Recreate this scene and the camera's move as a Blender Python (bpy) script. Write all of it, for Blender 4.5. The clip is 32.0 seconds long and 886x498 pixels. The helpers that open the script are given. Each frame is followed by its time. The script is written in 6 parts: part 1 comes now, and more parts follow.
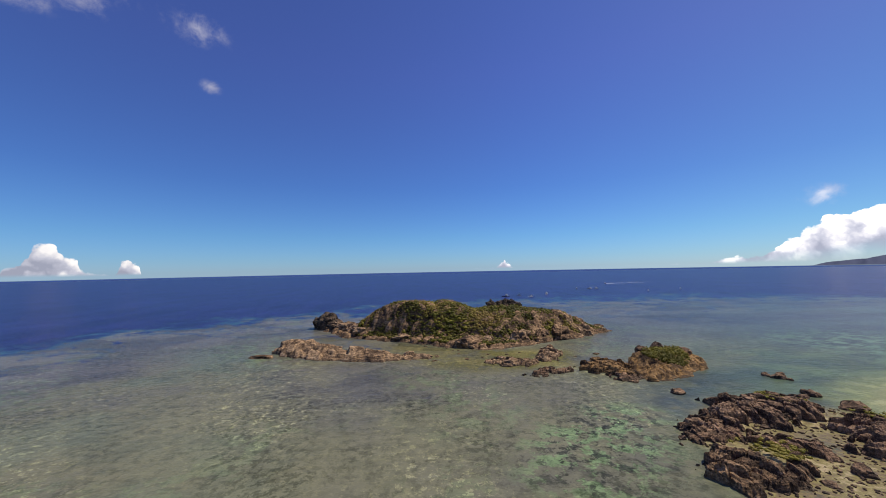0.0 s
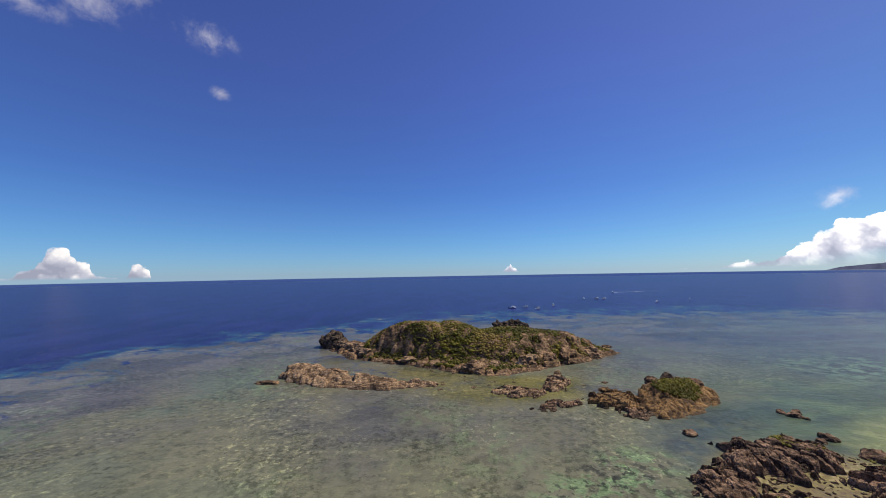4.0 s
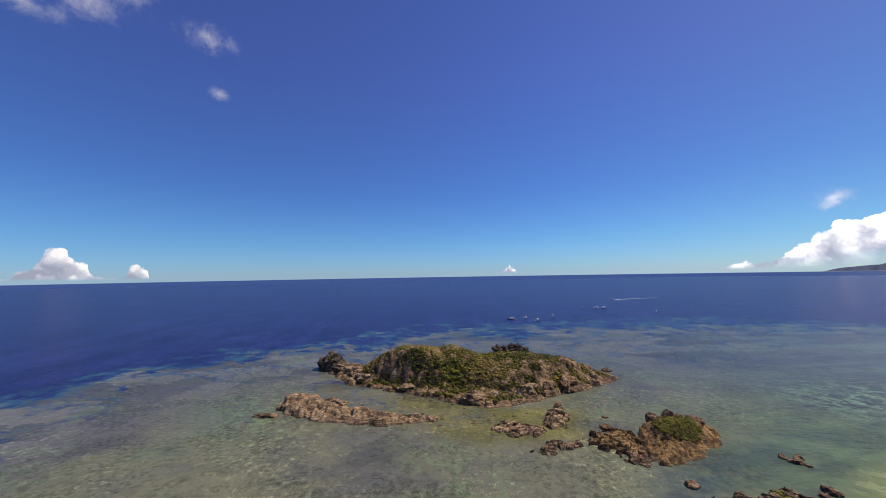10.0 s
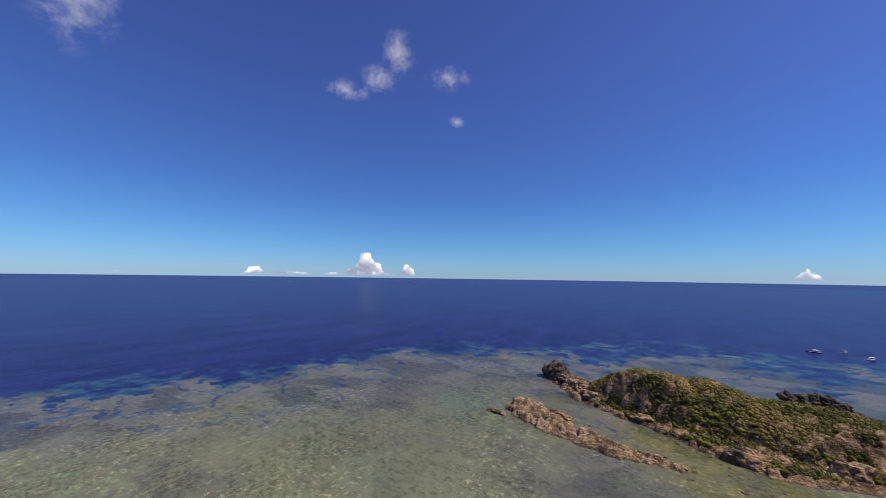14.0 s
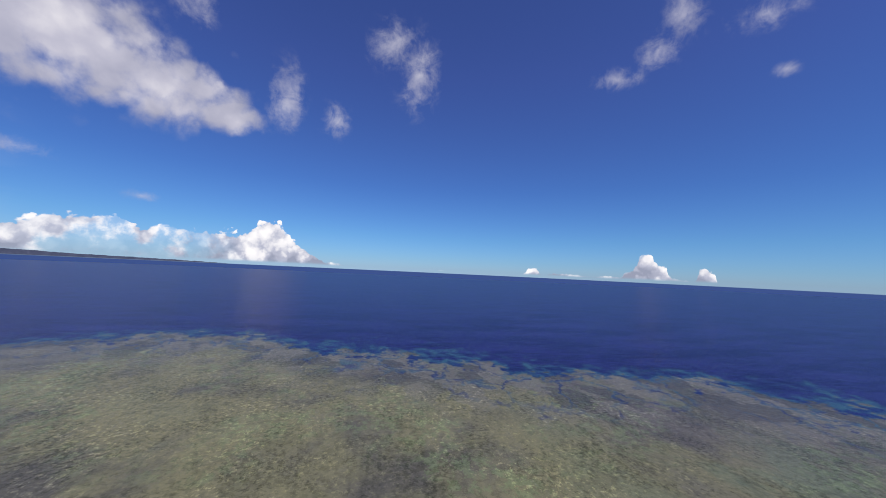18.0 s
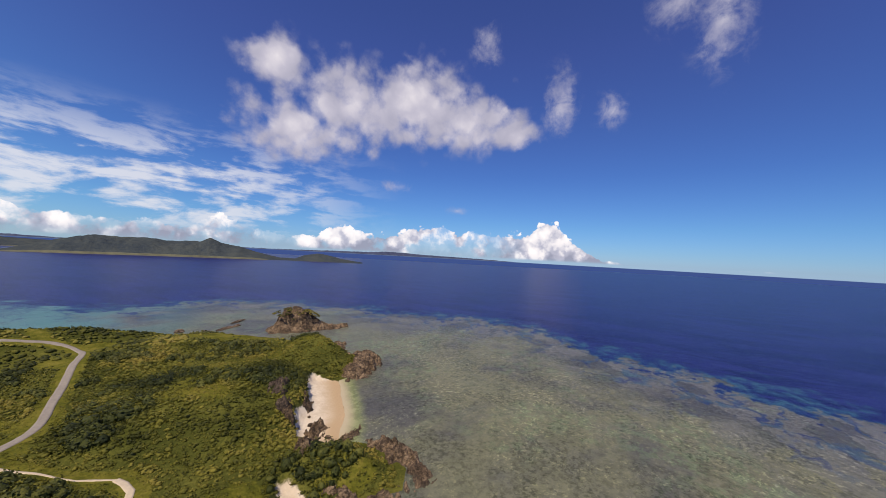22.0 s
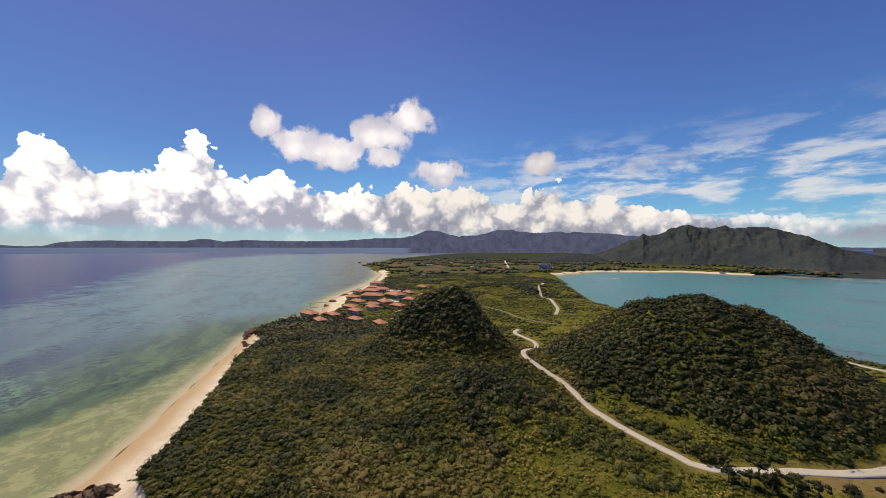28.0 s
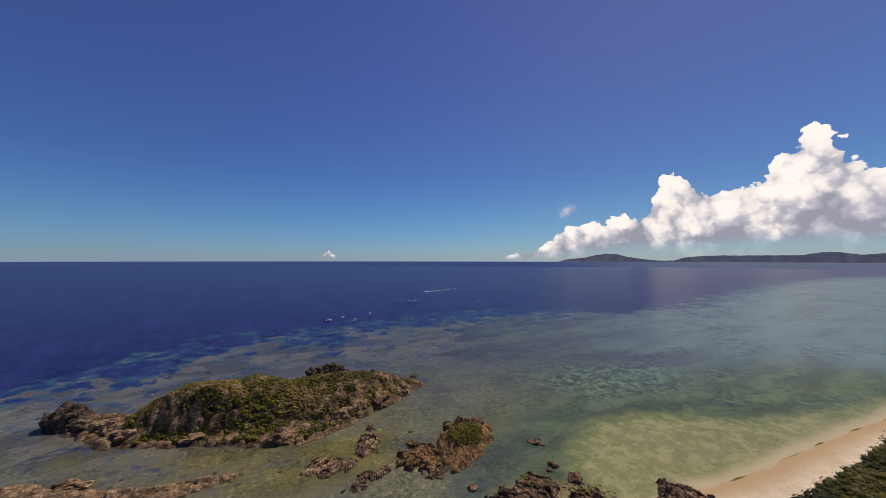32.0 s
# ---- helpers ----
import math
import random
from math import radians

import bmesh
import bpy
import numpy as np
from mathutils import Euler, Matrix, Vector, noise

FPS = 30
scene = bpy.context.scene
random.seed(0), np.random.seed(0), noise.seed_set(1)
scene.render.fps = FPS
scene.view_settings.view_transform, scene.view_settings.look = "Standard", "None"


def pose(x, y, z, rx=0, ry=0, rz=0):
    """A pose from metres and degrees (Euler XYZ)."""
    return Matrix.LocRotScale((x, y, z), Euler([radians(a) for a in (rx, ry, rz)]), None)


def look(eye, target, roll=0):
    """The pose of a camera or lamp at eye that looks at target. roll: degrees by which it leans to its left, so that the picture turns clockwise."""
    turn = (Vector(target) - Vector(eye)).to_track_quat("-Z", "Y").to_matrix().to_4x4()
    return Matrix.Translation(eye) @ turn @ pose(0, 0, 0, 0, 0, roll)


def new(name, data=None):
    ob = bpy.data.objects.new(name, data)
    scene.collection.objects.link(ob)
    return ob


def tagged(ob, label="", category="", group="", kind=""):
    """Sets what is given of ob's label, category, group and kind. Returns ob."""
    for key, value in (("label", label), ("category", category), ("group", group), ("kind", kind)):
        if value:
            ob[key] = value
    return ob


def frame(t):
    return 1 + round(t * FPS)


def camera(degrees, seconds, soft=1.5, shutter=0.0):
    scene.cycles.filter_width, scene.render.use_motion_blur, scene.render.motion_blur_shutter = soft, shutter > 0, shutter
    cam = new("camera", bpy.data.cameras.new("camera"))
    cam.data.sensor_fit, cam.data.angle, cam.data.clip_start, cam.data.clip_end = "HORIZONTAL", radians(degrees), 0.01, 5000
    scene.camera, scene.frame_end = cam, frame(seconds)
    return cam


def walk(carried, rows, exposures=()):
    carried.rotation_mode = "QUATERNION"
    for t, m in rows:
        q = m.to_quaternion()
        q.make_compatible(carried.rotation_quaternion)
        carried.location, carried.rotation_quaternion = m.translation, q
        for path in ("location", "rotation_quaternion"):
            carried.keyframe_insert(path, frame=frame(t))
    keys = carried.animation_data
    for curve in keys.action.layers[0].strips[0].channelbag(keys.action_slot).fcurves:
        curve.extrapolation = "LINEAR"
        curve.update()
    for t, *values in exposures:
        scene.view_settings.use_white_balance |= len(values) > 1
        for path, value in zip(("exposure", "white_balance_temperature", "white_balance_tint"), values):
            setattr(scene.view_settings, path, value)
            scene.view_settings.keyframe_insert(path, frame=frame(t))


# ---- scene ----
cam = camera(104.2, 32.0, soft=0.6)
# seconds, turn to the left, tilt up, lean, height over the sea
FLIGHT = [
    (0.0, -1.23, 3.51, -1.13, 50.00),
    (0.5, -1.03, 3.74, -1.14, 51.34),
    (1.0, -0.71, 3.90, -1.09, 52.77),
    (1.5, -0.22, 4.10, -1.07, 54.41),
    (2.0, 0.00, 4.17, -1.08, 56.22),
    (2.5, -0.16, 4.24, -1.08, 58.04),
    (3.0, -0.53, 4.19, -1.06, 59.76),
    (3.5, -0.30, 4.21, -1.05, 61.35),
    (5.5, -0.25, 4.22, -0.98, 67.71),
    (6.0, -0.14, 4.24, -0.97, 69.30),
    (6.5, -0.25, 4.24, -0.97, 70.88),
    (7.0, -0.61, 4.21, -0.99, 72.46),
    (7.5, -0.54, 4.10, -0.96, 74.13),
    (8.0, -0.30, 4.14, -0.96, 75.86),
    (8.5, -0.26, 4.24, -0.98, 77.60),
    (9.0, -0.35, 4.34, -0.95, 79.13),
    (9.5, -0.51, 4.39, -0.93, 80.41),
    (10.0, -0.43, 4.35, -0.96, 81.40),
    (10.5, -0.40, 4.48, -0.94, 82.20),
    (11.0, -0.18, 4.58, -0.93, 82.78),
    (11.5, -0.01, 4.63, -0.94, 83.42),
    (12.0, -0.34, 4.41, -1.00, 84.46),
    (12.25, -0.34, 4.41, -1.00, 84.46),
    (12.6, 13.00, 4.10, -0.45, 85.60),
    (13.0, 21.01, 4.50, 0.05, 86.60),
    (13.5, 28.61, 4.55, 0.45, 87.30),
    (14.0, 35.32, 4.60, 0.80, 87.80),
    (14.5, 42.58, 4.50, 1.15, 88.00),
    (16.5, 62.72, 4.41, 2.02, 88.11),
    (17.0, 67.95, 4.26, 2.26, 88.18),
    (17.5, 73.26, 4.00, 2.47, 88.68),
    (18.0, 78.54, 3.73, 2.67, 89.33),
    (18.5, 83.60, 3.46, 2.77, 89.97),
    (19.0, 88.32, 3.22, 2.85, 90.42),
    (19.5, 92.46, 2.85, 2.87, 90.77),
    (20.0, 95.76, 2.67, 2.85, 91.10),
    (20.5, 99.90, 2.40, 2.84, 91.41),
    (21.0, 107.93, 1.96, 2.91, 91.70),
    (21.5, 116.30, 1.54, 3.03, 91.98),
    (22.0, 122.19, 1.26, 3.10, 92.08),
    (22.5, 127.70, 1.04, 2.93, 91.97),
    (23.0, 137.73, 0.57, 2.86, 91.76),
    (23.5, 150.57, -0.06, 2.61, 91.58),
    (24.0, 162.92, -0.44, 2.28, 91.48),
    (24.5, 173.65, -0.72, 1.92, 91.53),
    (25.0, 184.40, -0.88, 1.57, 91.78),
    (25.5, 195.45, -1.02, 1.22, 92.17),
    (26.0, 205.72, -1.12, 0.81, 92.84),
    (26.5, 216.11, -1.11, 0.50, 93.97),
    (28.5, 257.40, -0.15, 0.09, 101.00),
    (29.0, 267.38, 0.11, -0.02, 102.45),
    (29.5, 277.46, 0.37, -0.10, 103.47),
    (30.0, 287.17, 0.63, -0.07, 104.23),
    (30.5, 297.18, 0.84, -0.09, 104.86),
    (31.0, 307.96, 1.14, -0.08, 105.56),
    (31.5, 318.89, 1.36, 0.04, 106.46),
    (32.0, 330.37, 1.78, 0.09, 107.48),
]
walk(cam, [(t, pose(0, 0, h, 90 + tilt, 0, turn) @ pose(0, 0, 0, 0, 0, lean)) for t, turn, tilt, lean, h in FLIGHT],
     exposures=[(0, 0.0, 7000, 12), (12, 0.0, 6900, 11), (14, 0.0, 6750, 12), (20, -0.13, 6680, 14), (22, -0.10, 6900, 16), (24, -0.06, 7000, 14), (26, 0.03, 7280, 10), (28.5, -0.22, 7400, 12), (30, -0.4, 7350, 12), (32, -0.5, 7400, 15)])

# ---- light ----
SUN_AZ, SUN_EL = 290.0, 58.0
sun_way = Vector((-math.sin(radians(SUN_AZ)) * math.cos(radians(SUN_EL)), math.cos(radians(SUN_AZ)) * math.cos(radians(SUN_EL)), math.sin(radians(SUN_EL))))
sun = new("sun", bpy.data.lights.new("sun", "SUN"))
sun.data.energy, sun.data.angle, sun.data.color = 4.5, radians(0.53), (1.0, 0.92, 0.78)
sun.matrix_world = look((0, 0, 500), Vector((0, 0, 500)) - sun_way)


class Net:
    """Short names for the nodes of one tree."""

    def __init__(self, tree):
        self.t = tree

    def put(self, socket, v):
        if isinstance(v, bpy.types.NodeSocket):
            self.t.links.new(v, socket)
        elif isinstance(v, tuple) and socket.type == "RGBA" and len(v) == 3:
            socket.default_value = (*v, 1)
        else:
            socket.default_value = v

    def node(self, kind, out=0, ins=None, **props):
        n = self.t.nodes.new(kind)
        for k, v in props.items():
            setattr(n, k, v)
        for k, v in (ins or {}).items():
            self.put(n.inputs[k], v)
        return n.outputs[out]

    def m(self, op, a, b=0.0, c=0.0):
        return self.node("ShaderNodeMath", ins={0: a, 1: b, 2: c}, operation=op)

    def add(self, a, b):
        return self.m("ADD", a, b)

    def sub(self, a, b):
        return self.m("SUBTRACT", a, b)

    def mul(self, a, b):
        return self.m("MULTIPLY", a, b)

    def fit(self, v, a, b, c=0.0, d=1.0, soft=True):
        return self.node("ShaderNodeMapRange", ins={0: v, 1: a, 2: b, 3: c, 4: d}, interpolation_type="SMOOTHSTEP" if soft else "LINEAR")

    def noise(self, vec, scale, detail=4.0, rough=0.55, warp=0.0):
        return self.node("ShaderNodeTexNoise", ins={"Vector": vec, "Scale": scale, "Detail": detail, "Roughness": rough, "Distortion": warp})

    def mix(self, fac, a, b, how="MIX"):
        n = self.t.nodes.new("ShaderNodeMix")
        n.data_type, n.blend_type = "RGBA", how
        self.put(n.inputs[0], fac), self.put(n.inputs[6], a), self.put(n.inputs[7], b)
        return n.outputs[2]

    def ramp(self, fac, *stops):
        n = self.t.nodes.new("ShaderNodeValToRGB")
        e = n.color_ramp.elements
        while len(e) < len(stops):
            e.new(0.5)
        for k, (p, c) in zip(e, stops):
            k.position, k.color = p, (*c, 1)
        self.put(n.inputs[0], fac)
        return n.outputs[0]

    def attr(self, name):
        return self.node("ShaderNodeAttribute", out=2, attribute_name=name)

    def scaled(self, vec, by, turn=0.0):
        return self.node("ShaderNodeMapping", ins={"Vector": vec, "Scale": by, "Rotation": (0, 0, turn)})

    def place(self):
        return self.node("ShaderNodeNewGeometry", out=0)


# ---- sky: Nishita air, a bank of cumulus over the horizon, loose clouds higher up ----
world = bpy.data.worlds.new("sky")
scene.world = world
world.use_nodes = True
w = Net(world.node_tree)
way = w.node("ShaderNodeTexCoord", out=0)
flat_way = w.t.nodes.new("ShaderNodeSeparateXYZ")
w.put(flat_way.inputs[0], way)
above = w.node("ShaderNodeCombineXYZ", ins={0: flat_way.outputs[0], 1: flat_way.outputs[1], 2: w.m("MAXIMUM", flat_way.outputs[2], 0.006)})
sky = w.node("ShaderNodeTexSky", ins={"Vector": above}, sky_type="NISHITA", sun_disc=False, sun_elevation=radians(SUN_EL), sun_rotation=radians(-SUN_AZ), air_density=1.0, dust_density=0.2, ozone_density=4.0, altitude=60)
parts = w.t.nodes.new("ShaderNodeSeparateXYZ")
w.put(parts.inputs[0], way)
px, py, pz = parts.outputs
elev = w.mul(w.m("ARCSINE", pz), 180 / math.pi)
azim = w.m("MODULO", w.add(w.mul(w.m("ARCTAN2", w.mul(px, -1.0), py), 180 / math.pi), 360.0), 360.0)
tint = w.ramp(w.fit(elev, 0.0, 60.0, soft=False), (0.0, (0.195, 0.325, 0.58)), (0.03, (0.175, 0.315, 0.54)), (0.09, (0.158, 0.310, 0.51)), (0.22, (0.15, 0.27, 0.50)), (0.5, (0.205, 0.255, 0.50)), (1.0, (0.205, 0.24, 0.45)))
air = w.mix(1.0, sky, tint, "MULTIPLY")
air = w.mix(1.0, air, (2.4, 2.3, 2.25), "MULTIPLY")

# the sky pales towards the sun
glow = w.mul(w.fit(azim, 215.0, 285.0), w.fit(azim, 350.0, 295.0))
air = w.mix(glow, air, w.mix(1.0, air, (1.16, 1.03, 0.88), "MULTIPLY"))

# and is milkier over the land
milk = w.mul(w.mul(w.fit(azim, 150.0, 205.0), w.fit(azim, 285.0, 245.0)), w.fit(elev, 48.0, 12.0))
air = w.mix(milk, air, w.mix(1.0, air, (1.30, 1.34, 1.16), "MULTIPLY"))

puff = w.noise(way, 26.0, 7.0, 0.62)
lump = w.noise(way, 9.0, 5.0, 0.55)
fine = w.noise(way, 70.0, 4.0, 0.6)


def curve(points, top, lo=0.0, hi=360.0):
    n = w.t.nodes.new("ShaderNodeFloatCurve")
    c = n.mapping.curves[0]
    pts = [((a - lo) / (hi - lo), (e + 2.0) / (top + 2.0)) for a, e in points]
    c.points[0].location, c.points[1].location = pts[0], pts[-1]
    for p in pts[1:-1]:
        c.points.new(*p)
    for p in c.points:
        p.handle_type = "AUTO_CLAMPED"
    n.mapping.update()
    w.put(n.inputs["Value"], w.m("DIVIDE", w.sub(azim, lo), hi - lo))
    return w.sub(w.mul(n.outputs[0], top + 2.0), 2.0)


BANK_TOPS = [(0, 0.0), (36, 0.1), (80, 0.3), (95, 0.5), (99, 2.2), (103, 5.0), (106, 7.4), (108, 4.8), (113, 4.8), (118, 4.6), (124, 5.6), (131, 3.8), (136, 3.6), (139, 4.8), (143, 2.4), (149, 2.6), (154, 4.2), (160, 3.0)]
BANK_TOPS_WEST = [(160, 3.0), (168, 3.0), (176, 4.4), (182, 5.6), (189, 5.2), (196, 3.6), (204, 4.4), (213, 5.6), (221, 7.6), (227, 8.6), (231, 10.2), (236, 7.6), (243, 10.6), (250, 9.8), (256, 10.6), (262, 9.4), (269, 11.0), (274, 11.6), (278, 10.2), (282.5, 15.6), (286, 13.0), (291, 10.0), (295.5, 12.6), (299, 8.6), (304, 6.4), (309, 6.0), (313, 3.6), (318, 1.0), (330, 0.2), (346.6, 0.2), (348, 1.2), (349, 1.9), (350.4, 0.3), (360, 0.0)]
SEA_PUFFS = [(36, -2), (39.6, -0.5), (40.2, 1.4), (40.8, 2.0), (41.4, 2.5), (42.0, 1.6), (42.6, 0.5), (44.4, 0.7), (45.2, 1.2), (45.6, 2.4), (46.4, 2.8), (47.0, 3.5), (47.7, 4.5), (48.6, 4.4), (49.1, 3.2), (49.8, 2.1), (50.6, 1.5), (51.4, 0.6), (57, 0.5), (60.5, 0.9), (62.3, 0.5), (63.6, 1.5), (65.0, 0.5), (68, -2)]
tops = w.m("MAXIMUM", curve(BANK_TOPS + BANK_TOPS_WEST[1:], 20.0), curve(SEA_PUFFS, 8.0, 36.0, 68.0))
bases = curve([(0, 0.0), (60, 0.2), (100, 0.6), (140, 0.6), (180, 1.4), (215, 1.8), (250, 2.6), (275, 3.2), (300, 2.8), (316, 1.2), (330, 0.2), (360, 0.0)], 20.0)
def billow(scale):
    warp = w.node("ShaderNodeVectorMath", operation="MULTIPLY_ADD", ins={0: w.node("ShaderNodeTexNoise", out=1, ins={"Vector": way, "Scale": 40.0, "Detail": 3.0}), 1: (0.03, 0.03, 0.03), 2: way})
    return w.sub(1.0, w.node("ShaderNodeTexVoronoi", ins={"Vector": warp, "Scale": scale, "Smoothness": 0.35}, feature="SMOOTH_F1"))


swell = w.add(w.mul(billow(15.0), 0.55), w.add(w.mul(billow(34.0), 0.32), w.mul(billow(75.0), 0.13)))
rough_top = w.add(w.add(tops, w.mul(w.sub(billow(95.0), 0.62), w.mul(w.m("MINIMUM", tops, 1.6), 0.32))), w.mul(w.sub(swell, 0.62), w.add(w.mul(tops, 0.66), 0.5)))
bank = w.mul(w.fit(w.sub(rough_top, elev), 0.0, 0.32), w.fit(elev, 0.0, 0.5))
bank = w.mul(bank, w.fit(w.sub(elev, w.add(bases, w.mul(w.sub(puff, 0.5), 1.2))), -1.6, 0.3, 0.16, 1.0))
gaps = w.mul(w.fit(azim, 108.0, 116.0), w.fit(azim, 214.0, 190.0))
bank = w.mul(bank, w.sub(1.0, w.mul(gaps, w.fit(w.noise(way, 11.0, 5.0, 0.6), 0.56, 0.42, 0.05, 0.85))))
height = w.m("DIVIDE", w.sub(elev, bases), w.add(w.sub(tops, bases), 0.6))
lit = w.add(w.mul(w.fit(height, -0.15, 0.6), 0.55), w.add(w.mul(w.sub(swell, 0.6), 2.2), w.add(0.30, w.mul(w.sub(puff, 0.5), 0.5))))
bank_color = w.ramp(lit, (0.0, (0.34, 0.38, 0.51)), (0.30, (0.54, 0.58, 0.72)), (0.56, (0.92, 0.94, 1.0)), (0.80, (1.10, 1.11, 1.13)))

# one loose cloud: where, how wide, how high, in degrees
patch = bpy.data.node_groups.new("loose cloud", "ShaderNodeTree")
for name in ("Azimuth", "Elevation", "At", "Up", "Wide", "High"):
    patch.interface.new_socket(name, in_out="INPUT", socket_type="NodeSocketFloat")
patch.interface.new_socket("Body", in_out="OUTPUT", socket_type="NodeSocketFloat")
pn = Net(patch)
gi, go = patch.nodes.new("NodeGroupInput"), patch.nodes.new("NodeGroupOutput")
u = pn.m("DIVIDE", pn.mul(pn.sub(gi.outputs[0], gi.outputs[2]), 0.92), gi.outputs[4])
v = pn.m("DIVIDE", pn.sub(gi.outputs[1], gi.outputs[3]), gi.outputs[5])
pn.put(go.inputs[0], pn.sub(1.0, pn.m("SQRT", pn.add(pn.mul(u, u), pn.mul(v, v)))))
LOOSE = [(150.5, 26, 3.4, 3.4), (147, 18.5, 7, 4.4), (139, 21.5, 8, 5.6), (128, 23.5, 8, 5.2), (118, 22, 7, 4), (111.5, 19.8, 3.4, 2.2), (104.3, 23.6, 2.4, 4.6), (97.2, 22.3, 1.9, 2.2), (116.5, 31.8, 2.2, 2.6), (84, 30, 3, 5), (88.5, 33.5, 3.4, 3), (43.4, 33.6, 2.2, 2.6), (46.6, 30.6, 2.4, 1.9), (52, 28.2, 3.0, 1.3), (35, 31, 3.2, 1.6), (33.2, 24.8, 1.0, 0.7)]
LOOSE_WEST = [(252.8, 20.4, 3.2, 2.2), (258.3, 17.6, 3.8, 2.1), (264.3, 14.6, 3.6, 2.1), (270.4, 15.2, 3.0, 2.0), (274.6, 17.6, 1.8, 1.6), (257.6, 14.2, 2.2, 1.7), (248, 12.2, 3.2, 1.7), (231.5, 13.0, 1.7, 1.5), (216, 11.8, 4.5, 1.1), (310.5, 7.8, 1.6, 1.2), (130.4, 10.9, 2.2, 0.9), (120.2, 7.7, 1.7, 0.6)]
def cluster(clouds):
    body = None
    for at, up, wide, high in clouds:
        g = w.t.nodes.new("ShaderNodeGroup")
        g.node_tree = patch
        for k, val in enumerate((azim, elev, float(at), float(up), wide * 1.35, high * 1.35)):
            w.put(g.inputs[k], val)
        body = g.outputs[0] if body is None else w.m("MAXIMUM", body, g.outputs[0])
    return w.m("MAXIMUM", body, -1.0)


thick, thin = cluster(LOOSE[:6] + LOOSE_WEST[:8]), cluster(LOOSE[6:] + LOOSE_WEST[8:])
wisp = w.add(w.mul(w.sub(w.noise(way, 9.0, 8.0, 0.52, 0.2), 0.5), 1.9), w.add(w.mul(w.sub(w.noise(way, 30.0, 7.0, 0.62), 0.5), w.fit(azim, 200.0, 235.0, 0.5, 1.3)), w.mul(w.sub(billow(24.0), 0.6), 0.6)))
shred = w.add(w.mul(w.sub(w.noise(way, 20.0, 8.0, 0.62, 0.5), 0.5), 2.6), w.mul(w.sub(w.noise(way, 60.0, 5.0, 0.6), 0.5), 1.0))
loose = w.mul(w.fit(w.add(thick, wisp), -0.1, w.fit(azim, 200.0, 235.0, 0.62, 0.26)), w.fit(thick, -0.45, 0.3))
loose = w.m("MAXIMUM", loose, w.mul(w.mul(w.fit(w.add(thin, shred), -0.05, 1.5), w.fit(thin, -0.3, 0.4)), 0.62))
loose_color = w.ramp(w.add(w.mul(w.fit(azim, 200.0, 235.0), 0.22), w.add(w.mul(w.m("MAXIMUM", thick, thin), 0.45), w.add(w.mul(lump, 0.5), w.mul(w.sub(billow(20.0), 0.45), 0.5)))), (0.25, (0.42, 0.44, 0.56)), (0.62, (0.62, 0.63, 0.73)), (1.0, (0.95, 0.95, 0.97)))

# thin streaks over the bay
flat = w.node("ShaderNodeCombineXYZ", ins={0: w.mul(azim, 0.085), 1: w.mul(elev, 0.30), 2: 0.0})
streak = w.add(w.noise(flat, 1.5, 9.0, 0.60, 0.25), w.mul(w.sub(lump, 0.5), 0.35))
band = w.mul(w.mul(w.fit(azim, 128.0, 158.0), w.fit(azim, 262.0, 225.0)), w.mul(w.fit(elev, 0.5, 4.0), w.fit(elev, 18.0, 8.0)))
streaks = w.mul(w.fit(streak, 0.43, 0.62), w.mul(band, 0.9))

lookup = w.mix(w.mul(streaks, 0.9), air, (8.0, 8.6, 9.4))
lookup = w.mix(w.mul(loose, 0.95), lookup, w.mix(1.0, w.mix(w.fit(azim, 235.0, 255.0), loose_color, w.mix(1.0, loose_color, (1.25, 1.25, 1.25), "MULTIPLY")), (9.6, 9.6, 9.9), "MULTIPLY"))
bank_light = w.add(w.fit(w.mul(w.fit(azim, 205.0, 225.0), w.fit(azim, 262.0, 245.0)), 0.0, 1.0, 10.0, 8.6), w.fit(azim, 255.0, 272.0, 0.0, 2.2))
lookup = w.mix(bank, lookup, w.mix(1.0, bank_color, w.node("ShaderNodeCombineXYZ", ins={0: bank_light, 1: bank_light, 2: bank_light}), "MULTIPLY"))
# mountains beyond the sea, too far to shift
FAR_EAST = [(0, -1.5), (100, -1.5), (106, -0.6), (112, -0.2), (118, -0.02), (126, 0.12), (131, 0.3), (134, 0.12), (142, -0.05), (150, -0.2), (168, -0.2), (176, 0.0), (184, 0.05), (190, 0.0)]
FAR_RANGE = [(197, 0.0), (212, 0.8), (218, 1.6), (224, 2.1), (228.8, 2.35), (232, 2.2), (236.7, 2.75), (240, 2.2), (244.3, 1.8), (247, 2.2), (249.5, 2.6), (251.5, 1.9), (254, 1.5)]
FAR_WEST = [(258, 1.3), (262, 1.0), (266, 0.8), (272, 0.75), (277, 0.85), (280, 0.6), (282, 1.0), (284, 0.6), (291, 0.6), (295, 0.45), (297.5, -0.1), (299.7, 0.1), (302.5, 0.5), (304.6, 0.95), (307, 0.5), (310.5, 0.1), (313, -0.6), (317, -1.5), (360, -1.5)]
far_tops = curve(FAR_EAST + FAR_RANGE + FAR_WEST, 4.0)
# sea beyond, its pale lilac sheen on the sun side painted into the colour
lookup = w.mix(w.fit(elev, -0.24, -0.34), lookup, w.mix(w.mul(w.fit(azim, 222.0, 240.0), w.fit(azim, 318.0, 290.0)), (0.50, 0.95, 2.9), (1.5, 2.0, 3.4)))
